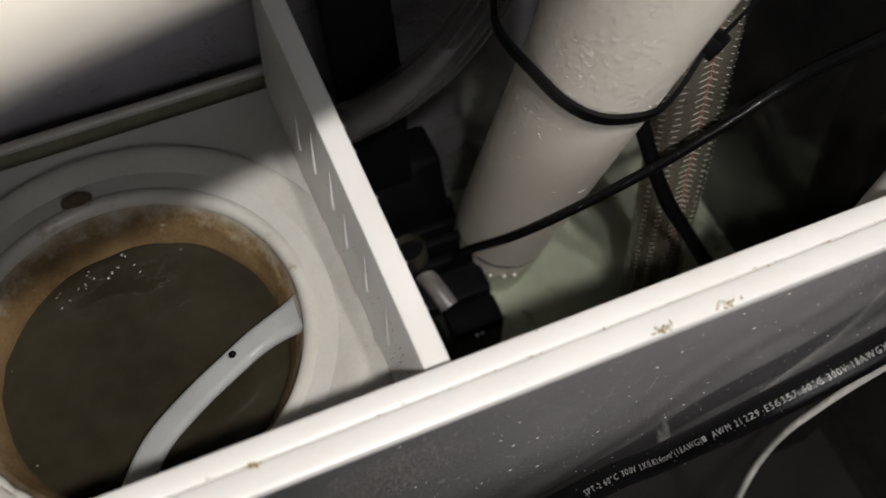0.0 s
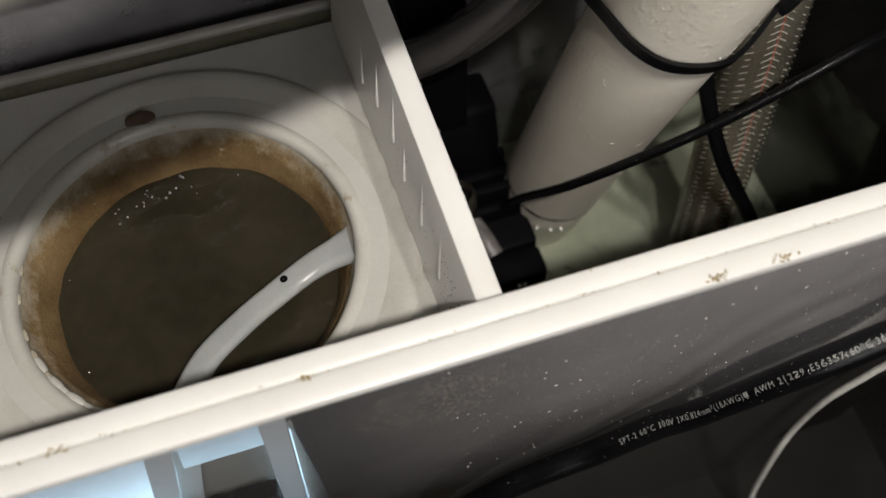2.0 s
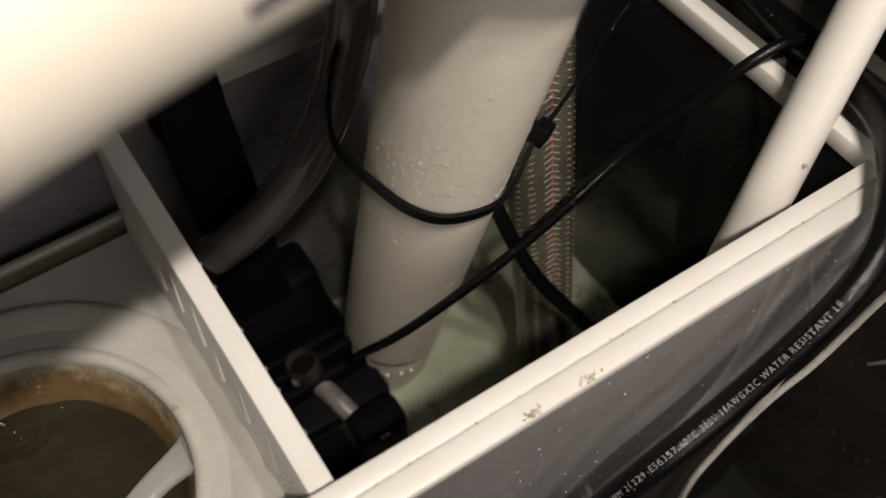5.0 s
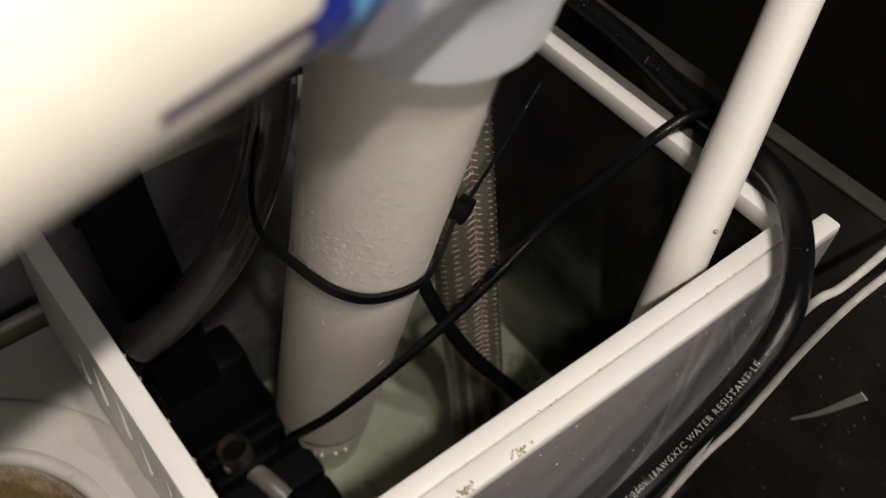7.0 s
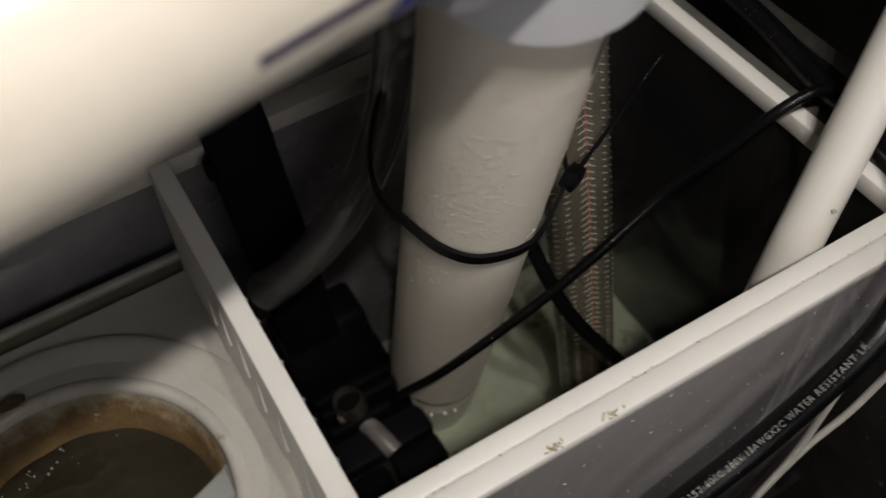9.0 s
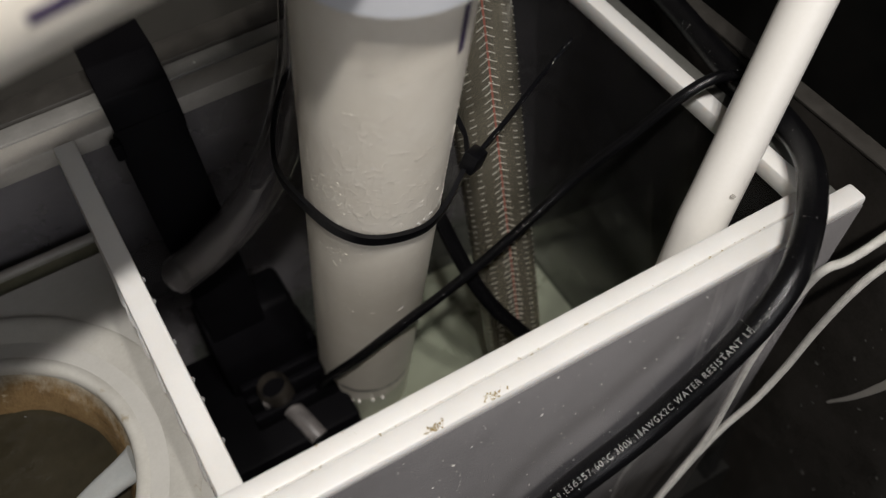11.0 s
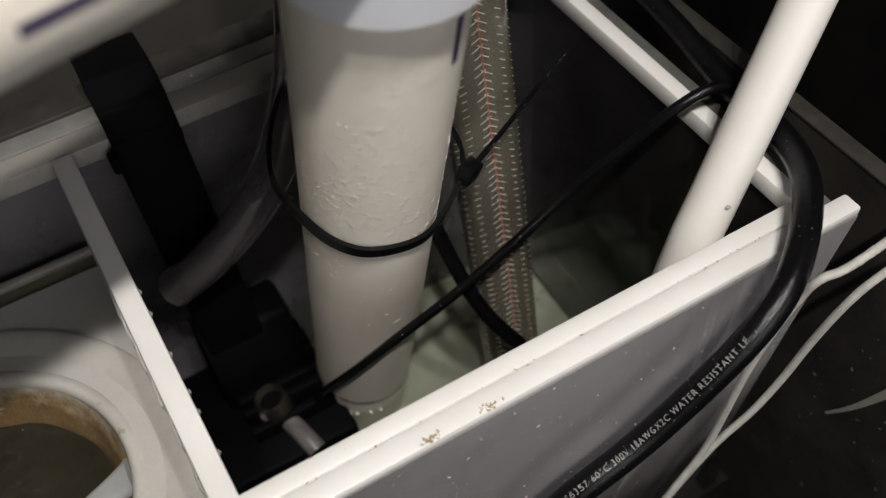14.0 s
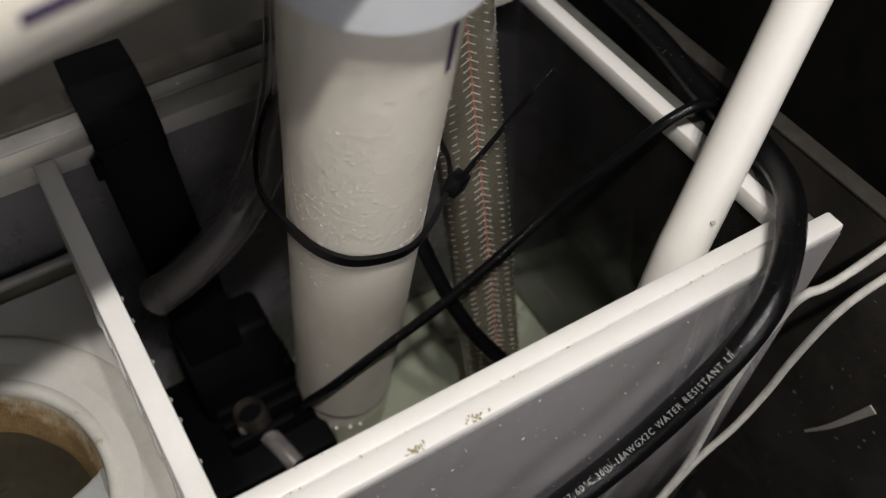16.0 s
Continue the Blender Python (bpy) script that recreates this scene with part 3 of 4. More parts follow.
part("waterline_stain", band(AX(0.4), axis_up, s_w - 0.0008, s_w + 0.0010, -120, 120, PR + 0.0002, 60, up_z, 0.0012), BARB, down, "dark brown waterline stain")
part("salt_ring", chips(on_pipe(0.4065, 0.4100, -80, 80), 160, 0.00050), SALT, down, "salt crust along the cable tie", "stuff", smooth=False)

# braided hose
HA, HB = Vector((0.1270 - 0.0128 * -0.205, 0.0863 + 0.1122 * -0.205, 0.145)), Vector((0.1270 - 0.0128 * 0.25, 0.0863 + 0.1122 * 0.25, 0.60))
hose = thing("braided_hose", "clear braided hose with white threads and a red stripe", "hose")
HR = 0.0126
part("wall", pipe(HA, HB, HR, HR - 0.0025, 40), HOSE, hose, "cloudy clear vinyl")


def threads(a, b, r, pitch, count, turn_way, wire, ref):
    """Helical threads built only as the short dashes where they catch the light."""
    way = (b - a).normalized()
    x = (ref - way * ref.dot(way)).normalized()
    y = way.cross(x)
    h = (b - a).length
    bm = bmesh.new()
    n = int(h / pitch * 84)
    for k in range(count):
        prev = None
        for i in range(n + 1):
            s = h * i / n
            turn_at = s / pitch * turn_way + k / count
            t = 2 * math.pi * turn_at
            lean = ((math.degrees(t) + 180) % 360) - 180
            nrm = x * math.cos(t) + y * math.sin(t)
            if lean * turn_way > 4 or abs(lean) > 88 or (abs(lean) / 27) % 1 > 0.54:
                prev = None
                continue
            c = a + way * s + nrm * r
            q = [bm.verts.new(c + way * wire), bm.verts.new(c + nrm * wire * 0.8), bm.verts.new(c - way * wire)]
            if prev:
                bm.faces.new((prev[0], prev[1], q[1], q[0]))
                bm.faces.new((prev[1], prev[2], q[2], q[1]))
            prev = q
    return bm


STRIPE_SIDE = Vector((-0.25, -1, 0))
part("thread", threads(HA, HB, HR + 0.00005, 0.056, 18, 1, 0.00023, STRIPE_SIDE), BRAID, hose, "white reinforcing threads", "stuff")
part("thread", threads(HA, HB, HR + 0.00005, 0.056, 18, -1, 0.00023, STRIPE_SIDE), BRAID, hose, "white reinforcing threads", "stuff")
hway = (HB - HA).normalized()
part("stripe", band(HA, hway, 0.02, 0.42, -1, 2, HR + 0.00015, 4, STRIPE_SIDE), RED, hose, "thin red stripe")

# rigid white tube leaning in the corner
TD = Vector((0.7327, 0.2988, 1.0)).normalized()
T0 = Vector((0.172, 0.0195, 0.40))
tube_path = smoothed([T0 + TD * 0.26, T0 + TD * 0.13, T0, T0 - TD * 0.028, (0.1480, 0.0115, 0.340), (0.1450, 0.0120, 0.260), (0.1440, 0.0140, 0.142)], 0.004)
tube = thing("white_tube", "smooth white rigid tube leaning over the sump corner", "tube")
part("wall", sweep(tube_path, circle(0.0078, 32)), TUBE, tube)
scuff = lathe([(0.0001, 0.0004), (0.0007, 0.0003), (0.0009, 0.0)], (0.1650, 0.0098, 0.3965), 9)
part("scuff", scuff, LEDGE, tube, "small grey scuff")

# clear vinyl tube with an open cut end
vp = smoothed([(0.0100, 0.1200, 0.3410), (0.0260, 0.1130, 0.3560), (0.0460, 0.1110, 0.3740), (0.0650, 0.1150, 0.3980), (0.0800, 0.1200, 0.4400), (0.0880, 0.1250, 0.5200)], 0.003)
vt = thing("vinyl_tube", "clear vinyl tube with a cut end, bent down beside the pipe", "tube")
part("wall", sweep(vp, circle(0.0075, 28), caps=False), VINYL, vt)
part("bore", sweep(vp, circle(0.0055, 24), caps=False), VINYL, vt)
vd = (vp[1] - vp[0]).normalized()
vx = vd.orthogonal().normalized()
lip = [vp[0] + (vx * math.cos(2 * math.pi * i / 28) + vd.cross(vx) * math.sin(2 * math.pi * i / 28)) * 0.0065 for i in range(28)]
part("cut_end", sweep(lip, circle(0.0010, 8), closed=True), VINYL, vt, "pale cut edge")

# ---- pump bay: bracket, pump, cords and tie ----
bracket = thing("hanging_bracket", "matt black plastic bracket hooked over the back rim", "bracket")


def extrude_x(outline, x0, x1, bevel=0.0010):
    """A yz outline pushed along x, with rounded edges."""
    bm = bmesh.new()
    low = [bm.verts.new((x0, y, z)) for y, z in outline]
    face = bm.faces.new(low)
    ext = bmesh.ops.extrude_face_region(bm, geom=[face])
    for v in ext["geom"]:
        if isinstance(v, bmesh.types.BMVert):
            v.co.x = x1
    bmesh.ops.recalc_face_normals(bm, faces=bm.faces[:])
    if bevel:
        bmesh.ops.bevel(bm, geom=bm.edges[:], offset=bevel, segments=2, profile=0.5, affect="EDGES")
    return bm


hook = part("hook", extrude_x([(0.1815, 0.376), (0.1815, 0.4060), (0.1760, 0.4120), (0.1560, 0.4140), (0.1440, 0.4080), (0.1395, 0.3960), (0.1385, 0.3900), (0.1425, 0.3900), (0.1425, 0.4000), (0.1500, 0.4045), (0.1745, 0.4035), (0.1755, 0.376)], 0.0115, 0.0350), BLACK, bracket, "thick hook over the rim")
part("arm", extrude_x([(0.1395, 0.3985), (0.1280, 0.3440), (0.1240, 0.2400), (0.1330, 0.2400), (0.1370, 0.3400), (0.1425, 0.3950)], 0.0105, 0.0345), BLACK, bracket, "flat black arm reaching down to the pump")
part("notch", box(0.0085, 0.0120, 0.1340, 0.1390, 0.3900, 0.3970, 0.0008), BLACK, bracket)

pump = thing("return_pump", "black plastic submersible pump with ribs in the pump bay", "pump")
part("housing", box(-0.0075, 0.0540, 0.0840, 0.1500, BED, 0.2470, 0.0030), BLACK, pump, "black pump housing")
part("front_block", box(0.0300, 0.0535, 0.0700, 0.0838, BED, 0.2450, 0.0020), BLACK, pump)
part("guard", box(-0.0070, 0.0275, 0.0480, 0.0835, BED, 0.2420, 0.0020), BLACK, pump)
for i in range(6):
    part("rib", box(0.0120, 0.0520, 0.0990 + 0.0085 * i, 0.1030 + 0.0085 * i, 0.2465, 0.2560 + 0.0020 * (i % 2), 0.0008), BLACK, pump)
part("motor_cap", extrude_x([(0.1200, 0.2420), (0.1200, 0.2700), (0.1280, 0.2900), (0.1480, 0.2900), (0.1500, 0.2420)], 0.0080, 0.0480, 0.003), BLACK, pump, "stepped motor cap")


def turned(profile, at, way, n=28):
    bm = lathe(profile, (0, 0, 0), n)
    m = Vector(way).to_track_quat("Z", "Y").to_matrix().to_4x4()
    m.translation = at
    bmesh.ops.transform(bm, matrix=m, verts=bm.verts[:])
    return bm


nozzle = thing("hose_barb", "mucky translucent hose barb with a pale stem on the pump", "hose barb")
bw = Vector((-0.12, 0.02, 0.99)).normalized()
B0 = Vector((0.0275, 0.1065, 0.2390))
part("stem", turned([(0.0001, -0.006), (0.0042, -0.006), (0.0042, 0.010), (0.0036, 0.011), (0.0036, 0.014), (0.0001, 0.014)], B0, bw), PALE, nozzle, "pale plastic stem")
part("cup", turned([(0.0036, 0.011), (0.0064, 0.012), (0.0072, 0.016), (0.0068, 0.018), (0.0074, 0.020), (0.0071, 0.025), (0.0062, 0.0262), (0.0056, 0.025), (0.0054, 0.016), (0.0001, 0.015)], B0, bw), BARB, nozzle, "brownish hollow cup")
blob = bmesh.new()
bmesh.ops.create_uvsphere(blob, u_segments=14, v_segments=10, radius=0.0026, matrix=Matrix.Translation(B0 + bw * 0.019 + Vector((-0.0056, -0.0030, 0))) @ Matrix.Diagonal((0.8, 0.9, 1.5, 1.0)))
part("clip", blob, PALE, nozzle, "pale rounded clip on the cup")
# black disc paints the shade down in the hollow cup
part("bore", turned([(0.0001, 0.0215), (0.0057, 0.0215), (0.0057, 0.0205)], B0, bw), BLACK, nozzle, "black disc painting the shade inside the cup")
spout = smoothed([B0 + bw * 0.010, (0.0290, 0.0975, 0.2500), (0.0312, 0.0900, 0.2490), (0.0332, 0.0830, 0.2465)], 0.0015)
part("spout", sweep(spout, circle(0.0043, 20)), PALE, nozzle, "pale bent spout")
part("ring", turned([(0.0044, 0.000), (0.0050, 0.0006), (0.0050, 0.0022), (0.0044, 0.0028)], B0, bw), PALE, nozzle)

cord = thing("thin_cord", "thin black round cord from the pump over the rim", "cord")
cp = smoothed([(0.0430, 0.1000, 0.2560), (0.0470, 0.0915, 0.2740), (0.0560, 0.0745, 0.3050), (0.0725, 0.0640, 0.3290), (0.0950, 0.0600, 0.3440), (0.1165, 0.0580, 0.3580), (0.1413, 0.0570, 0.3740),
               (0.1560, 0.0490, 0.3930), (0.1694, 0.0433, 0.4080), (0.1810, 0.0405, 0.4130), (0.1920, 0.0385, 0.4090), (0.1985, 0.0350, 0.4085)], 0.003)
part("sheath", sweep(cp, circle(0.0019, 14)), RUBBER, cord)
cord_at = lambda: cp[rng.randrange(20, len(cp) - 12)]


def on_cord():
    c = cord_at()
    a = rng.uniform(0, 6.28)
    nrm = Vector((-0.3 + 0.4 * math.cos(a), -0.5 + 0.4 * math.sin(a), 0.8)).normalized()
    return c + nrm * 0.0019, nrm, nrm.orthogonal().normalized()


part("salt_specks", chips(on_cord, 130, 0.00015), SALT, cord, "tiny white salt specks", "stuff", smooth=False)

lead = thing("flat_cord", "flat black cord passing behind the pipe into the water", "cord")
lp = smoothed([(0.0930, 0.1150, 0.4700), (0.0960, 0.1040, 0.4150), (0.0985, 0.0860, 0.3700), (0.1020, 0.0700, 0.3420), (0.1080, 0.0610, 0.3210), (0.1180, 0.0560, 0.3000), (0.1310, 0.0530, 0.2740), (0.1480, 0.0510, 0.2350), (0.1600, 0.0560, 0.1430)], 0.003)
part("sheath", sweep(lp, flat(0.0062, 0.0034)), RUBBER, lead)

tie = thing("cable_tie", "black nylon cable tie looped round pipe, tube and hose", "cable tie")
loop = smoothed([(0.0985, 0.0560, 0.4045), (0.0870, 0.0487, 0.4015), (0.0772, 0.0452, 0.4016), (0.0634, 0.0462, 0.4052), (0.0553, 0.0525, 0.4082), (0.0510, 0.0640, 0.4100), (0.0500, 0.0850, 0.4055),
                 (0.0530, 0.0960, 0.4075), (0.0590, 0.1050, 0.4120), (0.0680, 0.1160, 0.4145), (0.0790, 0.1285, 0.4160), (0.0960, 0.1270, 0.4160), (0.1075, 0.1000, 0.4130), (0.1060, 0.0700, 0.4080), (0.1020, 0.0590, 0.4070)], 0.002)
part("strap", sweep(loop, [(-0.0007, -0.0018), (0.0007, -0.0018), (0.0008, 0.0), (0.0007, 0.0018), (-0.0007, 0.0018), (-0.0008, 0.0)], up=axis_up), NYLON, tie)
head = box(-0.0036, 0.0036, -0.0026, 0.0026, -0.0034, 0.0034, 0.0008)
bmesh.ops.transform(head, matrix=pose(0.1025, 0.0570, 0.4065, 15, 20, 30), verts=head.verts[:])
part("head", head, NYLON, tie, "square locking head")
tail = smoothed([(0.1025, 0.0570, 0.4065), (0.1180, 0.0640, 0.4080), (0.1342, 0.0725, 0.4085), (0.1500, 0.0815, 0.4075), (0.1570, 0.0845, 0.4085)], 0.002)
part("tail", sweep(tail, [(-0.0006, -0.0015), (0.0006, -0.0015), (0.0006, 0.0015), (-0.0006, 0.0015)], up=axis_up, scale=lambda u: 1.0 - 0.35 * u), NYLON, tie, "thin trailing strap end")
tail_at = lambda: tail[rng.randrange(3, len(tail) - 1)]


def on_tail():
    nrm = Vector((rng.uniform(-0.4, 0.1), -0.6, 0.8)).normalized()
    return tail_at() + nrm * 0.0012, nrm, nrm.orthogonal().normalized()


part("salt_specks", chips(on_tail, 30, 0.00025), SALT, tie, "tiny white salt specks", "stuff", smooth=False)

# ---- power cable with its print ----
cable = thing("power_cable", "thick black power cable with white print over the sump rim", "cable")
CR = 0.0043
kp = smoothed([(0.2010, 0.3000, 0.4035), (0.2010, 0.1600, 0.4040), (0.2000, 0.0950, 0.4045), (0.1935, 0.0500, 0.4050), (0.1915, 0.0250, 0.4060), (0.1865, 0.0060, 0.4070), (0.1750, -0.0090, 0.4085), (0.1600, -0.0215, 0.4065),
               (0.1480, -0.0275, 0.4020), (0.1330, -0.0300, 0.3920), (0.1080, -0.0300, 0.3725), (0.0840, -0.0300, 0.3620), (0.0725, -0.0285, 0.3500), (0.0580, -0.0245, 0.3250), (0.0490, -0.0222, 0.3150), (0.0380, -0.0210, 0.3040), (0.0290, -0.0202, 0.2960), (0.0135, -0.0195, 0.2890), (-0.0040, -0.0190, 0.2760), (-0.0250, -0.0185, 0.2400), (-0.0380, -0.0200, 0.1400)], 0.003)
sheath = part("sheath", sweep(kp, circle(CR, 28)), RUBBER, cable, "glossy black rubber sheath with dust")

lengths = [0.0]
for a, b in zip(kp, kp[1:]):
    lengths.append(lengths[-1] + (b - a).length)


def along(s):
    """Place and way on the cable, s metres from its far end."""
    i = max(1, min(len(kp) - 1, next((k for k, v in enumerate(lengths) if v >= s), len(kp) - 1)))
    u = (s - lengths[i - 1]) / (lengths[i] - lengths[i - 1])
    lo, hi = kp[max(0, i - 2)], kp[min(len(kp) - 1, i + 1)]
    return kp[i - 1].lerp(kp[i], u), (lo - hi).normalized()


def nearest(p):
    return min(range(len(kp)), key=lambda k: (kp[k] - Vector(p)).length)


def lettering(text):
    cu = bpy.data.curves.new("lettering", "FONT")
    cu.body, cu.size, cu.resolution_u, cu.space_character = text, 1.0, 3, 1.22
    ob = bpy.data.objects.new("lettering", cu)
    scene.collection.objects.link(ob)
    bpy.context.view_layer.update()
    me = bpy.data.meshes.new_from_object(ob.evaluated_get(bpy.context.evaluated_depsgraph_get()))
    bpy.data.objects.remove(ob)
    return me


PRE = "SPT-2 60\u00b0C 300V 2X0.824mm\u00b2(18AWG)    AWM 21229 E56357 60\u00b0C "
TEXT = PRE + "300V 18AWGX2C WATER RESISTANT LF"
s_end, s_mid = lengths[nearest((0.140, -0.029, 0.397))], lengths[nearest((0.0950, -0.030, 0.3640))]
words = lettering(TEXT)
w_all = max(v.co.x for v in words.vertices)
w_tail = w_all - max(v.co.x for v in lettering(PRE.rstrip()).vertices)
k_len = (s_mid - s_end) / w_tail
SEEN = Vector((0.0, -0.10, 0.612))
bmw = bmesh.new()
bmw.from_mesh(words)
bmesh.ops.subdivide_edges(bmw, edges=[e for e in bmw.edges if e.calc_length() > 0.3], cuts=2)
# the maker's mark between the words stays a plain bar
x_logo = max(v.co.x for v in lettering("SPT-2 60\u00b0C 300V 2X0.824mm\u00b2(18AWG)").vertices) + 0.35
bmesh.ops.create_grid(bmw, x_segments=2, y_segments=2, size=0.30, matrix=Matrix.Translation((x_logo + 0.15, 0.33, 0)))
for v in bmw.verts:
    c, way = along(s_end + (w_all - v.co.x) * k_len)
    nrm = SEEN - c
    nrm = (nrm - way * nrm.dot(way)).normalized()
    upw = nrm.cross(way)
    a = (v.co.y - 0.36) * 0.0026 / CR + 0.05
    v.co = c + (nrm * math.cos(a) + upw * math.sin(a)) * (CR + 0.00012)
bmesh.ops.recalc_face_normals(bmw, faces=bmw.faces[:])
part("print", bmw, PRINT, sheath, "white printed cable marking", smooth=False)


def on_cable():
    i = rng.randrange(len(kp) // 4, len(kp) - 40)
    c = kp[i]
    way = (kp[i + 1] - kp[i]).normalized()
    nrm = SEEN - c + Vector((rng.uniform(-0.25, 0.25), rng.uniform(-0.25, 0.25), 0))
    nrm = (nrm - way * nrm.dot(way)).normalized()
    return c + nrm * CR, nrm, way


part("dust_specks", chips(on_cable, 380, 0.00015), SALT, cable, "tiny pale dust specks", "stuff", smooth=False)

# ---- white strings ----


def string(points, label):
    st = thing("white_string", label, "string", group="white strings")
    path = smoothed(points, 0.0012)
    core = part("core", sweep(path, circle(0.00125, 12)), STRING, st)
    bm = bmesh.new()
    side_ = Vector((0, 1, 0))
    for i in range(1, len(path) - 1):
        t = (path[i + 1] - path[i - 1]).normalized()
        side_ = (side_ - t * side_.dot(t)).normalized()
        top = side_.cross(t)
        for k in range(8):
            a = 2 * math.pi * (k + 0.5 * (i % 2)) / 8
            nrm = side_ * math.cos(a) + top * math.sin(a)
            sd = nrm.cross(t)
            c = path[i] + nrm * 0.00118
            q = [bm.verts.new(c + t * 0.0007 + sd * 0.0002), bm.verts.new(c + sd * 0.00040), bm.verts.new(c - t * 0.0007 - sd * 0.0002), bm.verts.new(c - sd * 0.00040)]
            p5 = bm.verts.new(c + nrm * 0.00015)
            for m in range(4):
                bm.faces.new((q[m], q[(m + 1) % 4], p5))
    bmesh.ops.recalc_face_normals(bm, faces=bm.faces[:])
    part("plait", bm, STRING, st, "plaited strands", "stuff")
    return st


string([(0.300, -0.032, 0.470), (0.2300, -0.0315, 0.4300), (0.1770, -0.0300, 0.4080), (0.1635, -0.0280, 0.4045), (0.1610, -0.0260, 0.3960), (0.1575, -0.0240, 0.3790), (0.1545, -0.0220, 0.3530), (0.1490, -0.0208, 0.3060), (0.1370, -0.0208, 0.2810), (0.1285, -0.0210, 0.2620), (0.1260, -0.0220, 0.2350), (0.1210, -0.0270, 0.2120), (0.1220, -0.0340, 0.1650), (0.1250, -0.0430, 0.1360), (0.1275, -0.0520, 0.1334)],
       "white braided string hanging in front of the sump")
string([(0.300, -0.040, 0.460), (0.2300, -0.0370, 0.4180), (0.2060, -0.0350, 0.4065), (0.1860, -0.0320, 0.3955), (0.1780, -0.0300, 0.3840), (0.1740, -0.0270, 0.3620), (0.1705, -0.0250, 0.3410), (0.1630, -0.0238, 0.3240), (0.1520, -0.0215, 0.3055), (0.1386, -0.0202, 0.2785), (0.1300, -0.0204, 0.2595), (0.1275, -0.0214, 0.2325), (0.1225, -0.0264, 0.2095), (0.1235, -0.0334, 0.1625), (0.1275, -0.0430, 0.1358), (0.1330, -0.0550, 0.1334)],
       "white braided string crossing a second one before the sump")

# ---- behind the front pane on the sock side ----
def lumpy(bm, size):
    """Roughen a block into coarse open foam."""
    bmesh.ops.triangulate(bm, faces=bm.faces[:])
    for _ in range(5):
        long_edges = [e for e in bm.edges if e.calc_length() > 0.0022]
        if long_edges:
            bmesh.ops.subdivide_edges(bm, edges=long_edges, cuts=1)
            bmesh.ops.triangulate(bm, faces=[f for f in bm.faces if len(f.verts) > 3])
    for v in bm.verts:
        v.co += size * noise.noise_vector(v.co * 420)
    return bm


solo("sponge", lumpy(lean(box(-0.0985, -0.0730, 0.0030, 0.0095, 0.2200, 0.2780, 0.0020), 0.07, 0.29), 0.0011), SPONGE, "coarse black filter sponge between white ribs", "sponge", group="filter sponges")
# added block: its black stands in for the darkness of the sock bay
solo("sponge", box(-0.0605, -0.0140, 0.0034, 0.0160, FLOOR, 0.3390, 0.0030), SPONGE, "coarse black foam block added to darken the sock bay", "sponge", group="filter sponges")
# the diffuser's glow is painted by height: bright low down, fading to the rim
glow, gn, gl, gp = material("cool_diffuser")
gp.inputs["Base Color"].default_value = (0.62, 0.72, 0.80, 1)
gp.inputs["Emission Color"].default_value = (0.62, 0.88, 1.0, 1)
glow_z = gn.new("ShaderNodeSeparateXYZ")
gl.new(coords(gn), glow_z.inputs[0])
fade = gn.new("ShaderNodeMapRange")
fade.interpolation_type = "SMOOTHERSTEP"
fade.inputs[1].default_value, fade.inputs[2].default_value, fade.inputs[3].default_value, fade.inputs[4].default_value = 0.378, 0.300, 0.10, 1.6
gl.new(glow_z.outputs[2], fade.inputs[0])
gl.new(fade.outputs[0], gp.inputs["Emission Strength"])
light = thing("light_bar", "glowing cool white light bar behind the front pane", "light")
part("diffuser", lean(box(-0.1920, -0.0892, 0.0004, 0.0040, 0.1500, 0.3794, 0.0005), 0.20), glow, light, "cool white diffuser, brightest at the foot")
# glowing strips added only to brighten the ribs
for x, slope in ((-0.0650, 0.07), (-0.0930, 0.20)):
    part("rib_fill_glow", lean(box(x - 0.0005, x + 0.0073, 0.0063, 0.0072, 0.1500, 0.3794, 0.0), slope), glow, light, "added glowing strip that brightens the rib from behind", smooth=False)
part("backing", box(-0.1300, -0.0540, 0.0112, 0.0145, 0.1500, 0.3396, 0.0), LEDGE, light, "grey backing plate", smooth=False)
# plates added out of sight to keep the glow off the bay behind
part("light_shield", box(-0.1930, -0.1000, 0.0062, 0.0078, FLOOR, 0.3408, 0.0), BACKSTRIP, light, "opaque plate behind the diffuser", smooth=False)
part("light_shield", box(-0.1920, -0.0590, 0.0062, 0.0078, 0.3410, 0.3792, 0.0), BACKSTRIP, light, "opaque strip behind the diffuser", smooth=False)
# this plate is no lamp; emission stands in for the light on it
part("upper_glow_plate", lean(box(-0.0861, -0.0588, 0.0004, 0.0030, 0.3420, 0.3794, 0.0005), 0.14), glow, light, "short pale blue plate under the rim, its glow painted in")
part("lower_diffuser", lean(box(-0.0861, -0.0790, 0.0032, 0.0060, 0.1500, 0.3794, 0.0005), 0.20), MILKY, light, "milky face beside the rib")

# ---- splashes, crusts and bubbles ----


def on_pane(x0, x1, z0, z1, cx=None, cz=None):
    def give():
        while True:
            x, z = rng.uniform(x0, x1), rng.uniform(z0, z1)
            if cx is None or ((x - cx) / (x1 - x0) * 2) ** 2 + ((z - cz) / (z1 - z0) * 2) ** 2 < rng.uniform(0.3, 1.0):
                break
        return Vector((x, -0.0128, z)), Vector((0, -1, 0)), Vector((rng.uniform(-1, 1), 0, rng.uniform(-1, 1))).normalized()
    return give


